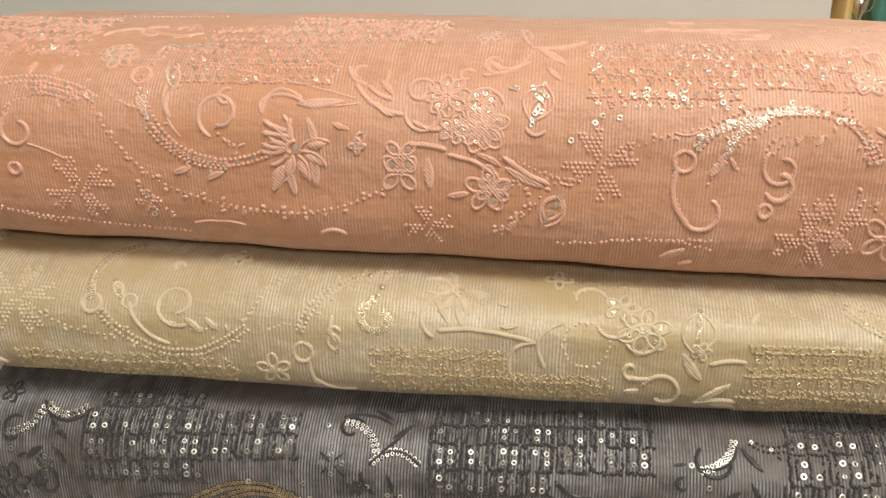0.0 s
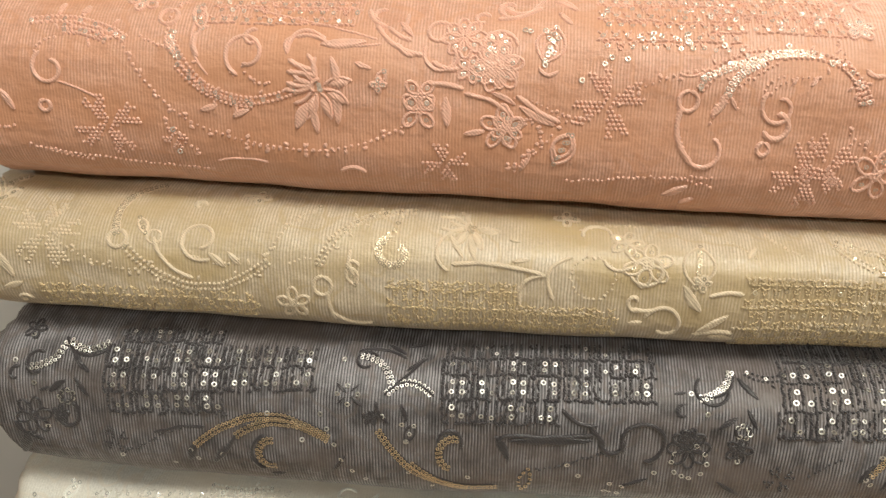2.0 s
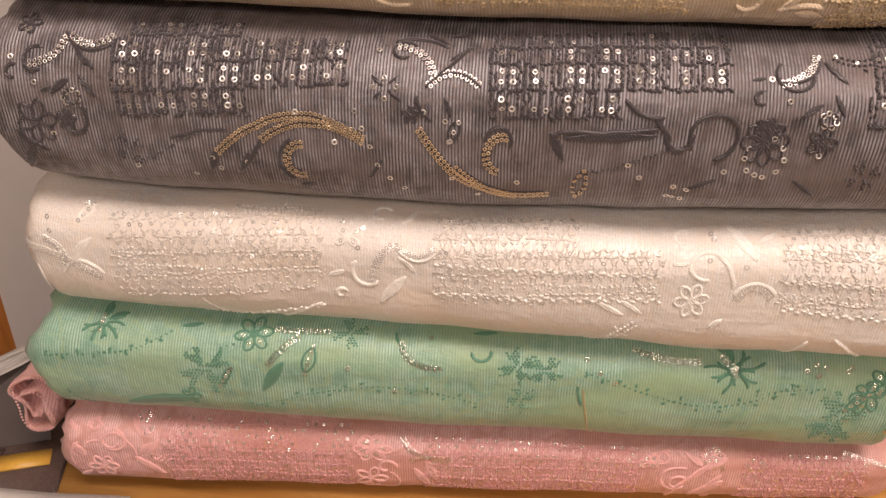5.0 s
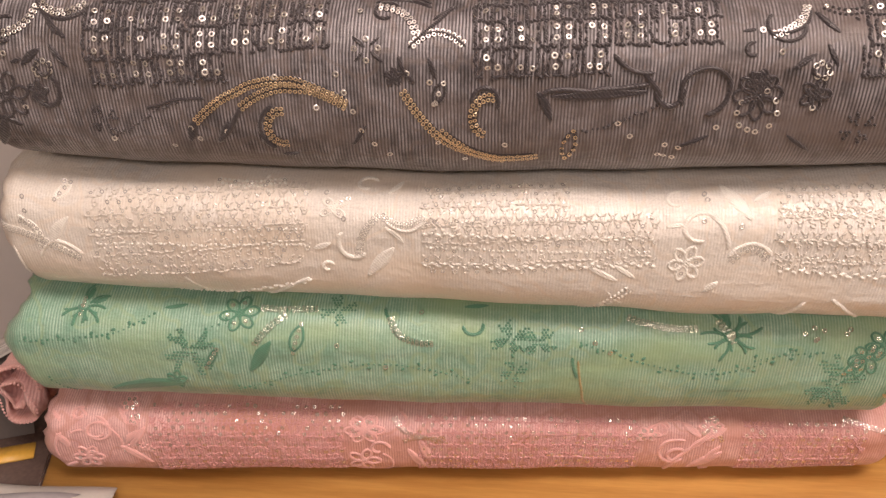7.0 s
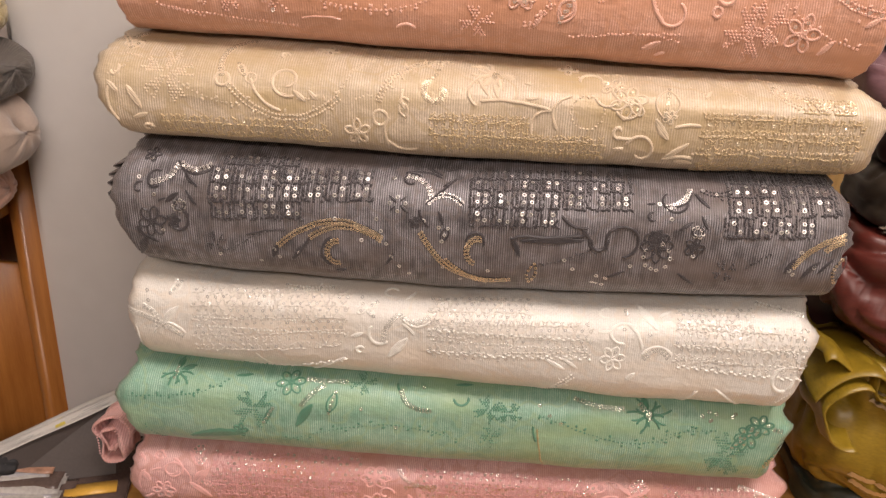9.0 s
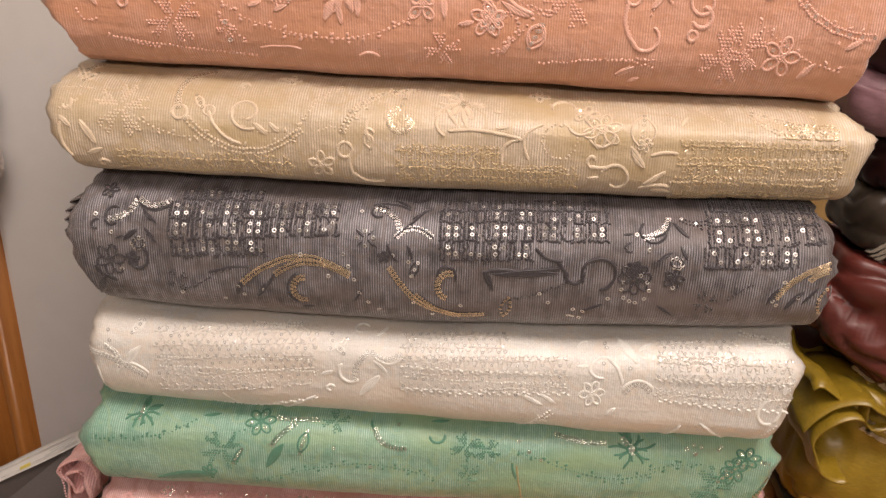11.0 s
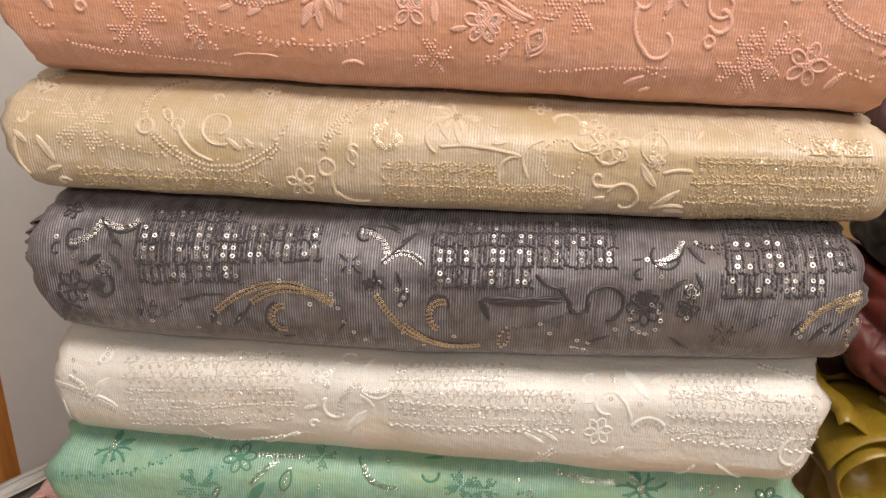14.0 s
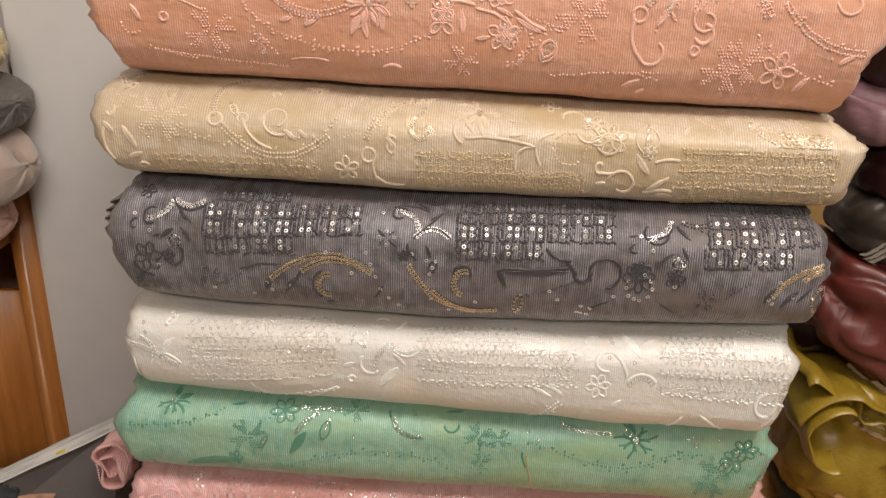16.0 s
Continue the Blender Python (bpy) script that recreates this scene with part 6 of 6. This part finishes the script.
magazine(-0.455, 0.40, 0.9160, 0.22, 0.125, 0.006, 14, GLOSS_DARK, "glossy dark-covered magazine lying on the wooden counter")
PRINT = plain("colour_print", (0.27, 0.15, 0.10), 0.3, 0, 9, 0.8, 0.05)
PAGE = plain("page_paper", (0.36, 0.34, 0.32), 0.4, 0, 18, 0.3, 0.1)
fan = thing("magazine", "opened glossy magazine with fanned pages and a coloured page", "magazine", "magazines beside the bolts")
for k in range(11):
    swing = 0.006 * math.sin(k * 1.7)
    sheet("page", (-0.57, 0.348 + 0.005 * k, 0.9230 + 0.0011 * k), (-0.388 - 0.004 * k + swing, 0.388 + 0.004 * k, 0.9222 + 0.0013 * k), 0.044 - 0.002 * k, 0.002 + 0.0011 * k, (PAGE, GLOSS_DARK, PAGE, GLOSS_GREY)[k % 4] if k < 8 else PRINT, fan)
magazine(-0.374, 0.402, 0.9225, 0.042, 0.012, 0.002, 20, AMBER, "small amber notebook lying on the magazines")
# Added black lump that fills the dark region below the newspaper.
bag = thing("black_lump", "crumpled black lump added in the dark region under the newspaper", "bag")
bm = bmesh.new()
bmesh.ops.create_icosphere(bm, subdivisions=4, radius=1.0)
for v in bm.verts:
    k = 1 + 0.25 * noise.noise(v.co * 1.7) + 0.08 * noise.noise(v.co * 6)
    v.co = Vector((-0.478 + v.co.x * 0.04 * k, 0.402 + v.co.y * 0.012 * k, max(0.9222, 0.942 + v.co.z * 0.016 * k)))
part("body", bm, BLACK, bag)
foil = thing("paper_sheet", "creased silver-grey glossy sheet tucked against the pink bolt", "paper")
sheet("page", (-0.47, 0.330, 0.918), (-0.274, 0.348, 0.924), 0.06, 0.006, PAPER, foil)
sheet("folded_flap", (-0.40, 0.340, 0.9215), (-0.290, 0.356, 0.926), 0.026, 0.008, GLOSS_GREY, foil)


# ---------------------------------------------------------------- folded satin beside the stack
def satin(name, colour, rough=0.33):
    m = plain(name, colour, rough, 0, 12, 0.25, 0.3, 0.0, (1.2, 1, 3.5))
    m.node_tree.nodes["Bump"].inputs["Distance"].default_value = 0.0005
    return m


class Heap:
    """A soft folded length of satin that sinks into creases."""

    def __init__(self, label, x0, x1, y0, y1, z0, z1, mat, seed, folds=5.0, amp=0.012, lean=0.6, group="folded satin beside the stack"):
        self.c, self.r = Vector(((x0 + x1) / 2, (y0 + y1) / 2, (z0 + z1) / 2)), Vector(((x1 - x0) / 2, (y1 - y0) / 2, (z1 - z0) / 2))
        self.seed, self.folds, self.amp, self.lean = seed, folds, amp, lean
        self.root = thing("folded_satin", label, "folded cloth", group)
        bm = bmesh.new()
        nu, nv = 150, 70
        g = [[bm.verts.new(self.at(2 * math.pi * i / nu, math.pi * (j / nv - 0.5))) for i in range(nu)] for j in range(nv + 1)]
        for a, b in zip(g, g[1:]):
            for i in range(nu):
                bm.faces.new((a[i], a[(i + 1) % nu], b[(i + 1) % nu], b[i]))
        bmesh.ops.remove_doubles(bm, verts=bm.verts, dist=1e-6)
        part("cloth", bm, mat, self.root)

    def at(self, u, v, off=0.0):
        e = 0.55
        f = lambda q: math.copysign(abs(q) ** e, q)
        d = Vector((f(math.cos(v)) * f(math.cos(u)), f(math.cos(v)) * f(math.sin(u)), f(math.sin(v))))
        p = Vector((d.x * self.r.x, d.y * self.r.y, d.z * self.r.z))
        w = noise.noise((p.x * 9 + self.seed, p.y * 9, p.z * 9))
        t = (p.x * self.lean + p.z * 1.0 + p.y * 0.35) * self.folds * 14 + 3.2 * w + self.seed
        crease = abs(math.sin(t)) ** 0.7 - 0.6
        w2 = noise.noise((p.x * 22, p.y * 22 + self.seed, p.z * 22))
        small = abs(math.sin(t * 2.3 + 4 * w2 + p.y * 60)) ** 0.6 - 0.6
        k = self.amp * crease + self.amp * 0.55 * small + 0.007 * noise.noise((p.x * 30, p.y * 30 + self.seed, p.z * 30)) + off
        n = Vector((d.x / self.r.x, d.y / self.r.y, d.z / self.r.z)).normalized()
        return self.c + p + n * k

    def trim(self, mat, u0, u1, v0, v1, rows=2):
        g = Gather()
        for r in range(rows):
            for i in range(46):
                q = i / 45
                u, v = math.radians(u0 + (u1 - u0) * q), math.radians(v0 + (v1 - v0) * q + r * 5)
                p = self.at(u, v, 0.001)
                k = len(g.v)
                s1 = 0.002 * RNG.uniform(0.6, 1.3)
                for dx, dy, dz in ((1.6, 0, 0.3), (0, 0, 1), (-1.6, 0, -0.3), (0, 0, -1), (0, -1, 0), (0, 1, 0)):
                    g.v.append(p + Vector((dx, dy, dz)) * s1)
                for a, b in ((0, 1), (1, 2), (2, 3), (3, 0)):
                    g.f += [(k + a, k + b, k + 4), (k + a, k + b, k + 5)]
        ob = g.done("brocade_trim", mat, self)
        return tagged(ob, "woven metallic gold trim")


OLIVE = satin("olive_satin", (0.25, 0.165, 0.015), 0.36)
RUST = satin("rust_satin", (0.105, 0.021, 0.015), 0.4)
MAUVE = satin("mauve_satin", (0.20, 0.11, 0.125), 0.4)
MAROON = satin("maroon_satin", (0.03, 0.008, 0.008), 0.4)
KHAKI = satin("khaki_satin", (0.045, 0.034, 0.025), 0.4)
MOSS = satin("moss_satin", (0.03, 0.036, 0.024), 0.45)
Heap("dark moss green folded satin lying on the counter", 0.285, 0.62, 0.45, 0.61, 0.911, 0.96, MOSS, 1.0, 4, 0.008)
olive = Heap("olive gold satin with brocade trim, folded in loops", 0.276, 0.64, 0.44, 0.61, 0.93, 1.105, OLIVE, 2.4, 4.0, 0.014, 0.9)
olive.trim(GOLD, 215, 262, -62, -40, 3)
olive.trim(GOLD, 195, 262, 55, 30, 3)
olive.trim(GOLD, 228, 262, 14, 2, 2)
olive.trim(GOLD, 228, 262, -14, -22, 2)
rust = Heap("rust red satin with a gold edge, crumpled on the pile", 0.272, 0.64, 0.45, 0.61, 1.09, 1.205, RUST, 4.4, 4.5, 0.016, 0.8)
rust.trim(GOLD, 205, 262, -50, -66, 2)
rust.trim(GOLD, 226, 262, 44, 50, 2)
# Added filler: its near-black colour stands in for the shaded crevice beside the bolts.
Heap("dark maroon filler added for the dark crevice behind the olive piece", 0.255, 0.6, 0.53, 0.61, 1.05, 1.14, MAROON, 9.1, 4, 0.008, 0.5)
khaki = Heap("khaki grey satin folded between darker pieces", 0.288, 0.64, 0.455, 0.61, 1.193, 1.252, KHAKI, 5.1, 5, 0.008, 0.5)
khaki.trim(silver, 200, 262, -35, 30, 3)
# Dark heap added where only the black gap between khaki and mauve lies.
Heap("dark maroon filler added for the black gap in the middle of the pile", 0.290, 0.64, 0.465, 0.61, 1.243, 1.305, MAROON, 6.1, 4, 0.008, 0.5)
Heap("mauve satin rolled softly beside the beige bolt", 0.262, 0.64, 0.45, 0.61, 1.295, 1.345, MAUVE, 7.7, 3, 0.007, 0.4)
Heap("dark maroon folded satin on top of the pile", 0.275, 0.64, 0.46, 0.61, 1.335, 1.42, MAROON, 8.3, 4, 0.01, 0.5)
part("loop", ribbon_mesh([(0.292 - 0.024 * math.cos(math.radians(a)), 1.052 + 0.030 * math.sin(math.radians(a))) for a in range(-110, 111, 6)], 0.425, 0.50, 0.0016, 0.006), OLIVE, olive.root)
part("loop", ribbon_mesh([(0.300 - 0.042 * math.cos(math.radians(a)), 1.050 + 0.042 * math.sin(math.radians(a))) for a in range(20, 150, 6)], 0.432, 0.52, 0.0016, 0.008), OLIVE, olive.root)
part("loop", ribbon_mesh([(0.262 + 0.10 * q / 20, 1.098 - 0.06 * (q / 20) ** 1.6 + 0.006 * math.sin(q)) for q in range(21)], 0.44, 0.56, 0.0016, 0.010), OLIVE, olive.root)


# ---------------------------------------------------------------- far display shelves
far = thing("display_shelf", "pale wooden display shelf with cubbies across the shop", "shelf unit")
part("back_panel", box_bm(0.30, 1.60, 1.98, 2.0, 0.0, 1.95, 0.002), PALE_WOOD, far)
part("upright", box_bm(0.522, 0.540, 1.68, 1.98, 0.0, 1.95, 0.002), PALE_WOOD, far)
part("upright", box_bm(0.30, 0.318, 1.68, 1.98, 0.0, 1.95, 0.002), PALE_WOOD, far)
part("upright", box_bm(1.58, 1.60, 1.68, 1.98, 0.0, 1.95, 0.002), PALE_WOOD, far)
for z in (0.9, 1.24, 1.408, 1.7):
    part("shelf_board", box_bm(0.319, 0.521, 1.68, 1.98, z, z + 0.012, 0.002), PALE_WOOD, far)
part("shelf_board", box_bm(0.541, 1.579, 1.68, 1.98, 1.22, 1.24, 0.002), PALE_WOOD, far)

TEAL = satin("teal_cloth", (0.10, 0.27, 0.24), 0.6)
SAGE = satin("sage_cloth", (0.30, 0.42, 0.30), 0.6)
WRAP = plain("clear_wrap", (0.30, 0.24, 0.20), 0.12, 0.2, 30, 0.3, 0.5)
BLUSH = satin("blush_cloth", (0.66, 0.42, 0.40), 0.6)


def hanging(label, x0, x1, y, z0, z1, mat, seed):
    ob = thing("hanging_garment", label, "garment", "garments on the display shelf")
    bm = bmesh.new()
    nx, nz = 60, 24
    for side in (0.0, 0.012):
        g = [[bm.verts.new((x0 + (x1 - x0) * i / nx, y + side + 0.012 * math.sin(i * 0.55 + seed + 0.6 * noise.noise((i * 0.1, j * 0.1, seed))), z0 + (z1 - z0) * j / nz)) for j in range(nz + 1)] for i in range(nx + 1)]
        for a, b in zip(g, g[1:]):
            for j in range(nz):
                bm.faces.new((a[j], a[j + 1], b[j + 1], b[j]))
    part("cloth", bm, mat, ob)
    return ob


hanging("pale sage green garment hanging in the display shelf", 0.545, 0.70, 1.90, 1.241, 1.80, SAGE, 1.0)
hanging("teal green garment hanging in the display shelf", 0.615, 0.86, 1.80, 1.241, 1.72, TEAL, 3.0)
hanging("pale sage green garment at the shelf's end", 0.88, 1.30, 1.88, 1.241, 1.75, SAGE, 5.0)


def folded(label, x0, x1, y0, y1, z0, z1, mat, seed, name="folded_cloth", cat="folded cloth"):
    ob = thing(name, label, cat)
    bm = box_bm(x0, x1, y0, y1, z0, z1, 0.0)
    bmesh.ops.subdivide_edges(bm, edges=bm.edges[:], cuts=6, use_grid_fill=True)
    c = Vector(((x0 + x1) / 2, (y0 + y1) / 2, (z0 + z1) / 2))
    for v in bm.verts:
        q = Vector(((v.co.x - c.x) / (x1 - x0), (v.co.y - c.y) / (y1 - y0), (v.co.z - c.z) / (z1 - z0)))
        k = 1 - 0.25 * max(0, q.length - 0.5) + 0.06 * noise.noise(q * 4 + Vector((seed, 0, 0)))
        v.co = Vector((c.x + (v.co.x - c.x) * k, c.y + (v.co.y - c.y) * k, max(z0, c.z + (v.co.z - c.z) * k)))
    part("body", bm, mat, ob)
    return ob


folded("folded blush pink cloth in the cubby", 0.40, 0.515, 1.69, 1.93, 1.252, 1.366, BLUSH, 1.0)
folded("clear plastic wrapped bundle in the cubby", 0.45, 0.512, 1.70, 1.88, 1.362, 1.404, WRAP, 2.0, "wrapped_bundle", "bundle")
folded("folded sage green cloth on the upper cubby board", 0.33, 0.515, 1.69, 1.93, 1.42, 1.50, SAGE, 3.0)
cup = thing("silver_trophy", "small silver trophy cup standing in the display shelf", "trophy")
bm = bmesh.new()
profile = [(0.0, 0.0), (0.014, 0.0), (0.014, 0.01), (0.004, 0.016), (0.004, 0.06), (0.012, 0.075), (0.017, 0.105), (0.015, 0.105), (0.0, 0.08)]
ringsv = [[bm.verts.new((0.568 + r * math.cos(k * math.pi / 10), 1.735 + r * math.sin(k * math.pi / 10), 1.302 + h)) for k in range(20)] for r, h in profile]
for a, b in zip(ringsv, ringsv[1:]):
    for k in range(20):
        bm.faces.new((a[k], a[(k + 1) % 20], b[(k + 1) % 20], b[k]))
bmesh.ops.remove_doubles(bm, verts=bm.verts, dist=1e-6)
part("cup", bm, silver, cup)
part("plinth", box_bm(0.551, 0.585, 1.718, 1.752, 1.24, 1.302, 0.002), BLACK, cup)
for sgn in (-1, 1):
    bm = bmesh.new()
    last = None
    for i in range(13):
        a = math.radians(-80 + 160 * i / 12)
        cx, cz = 0.568 + sgn * (0.010 + 0.014 * math.cos(a)), 1.390 + 0.016 * math.sin(a)
        ring = [bm.verts.new((cx + 0.0015 * math.cos(k * math.pi / 3), 1.735 + 0.0015 * math.sin(k * math.pi / 3), cz)) for k in range(6)]
        if last:
            for k in range(6):
                bm.faces.new((last[k], last[(k + 1) % 6], ring[(k + 1) % 6], ring[k]))
        last = ring
    part("handle", bm, silver, cup)
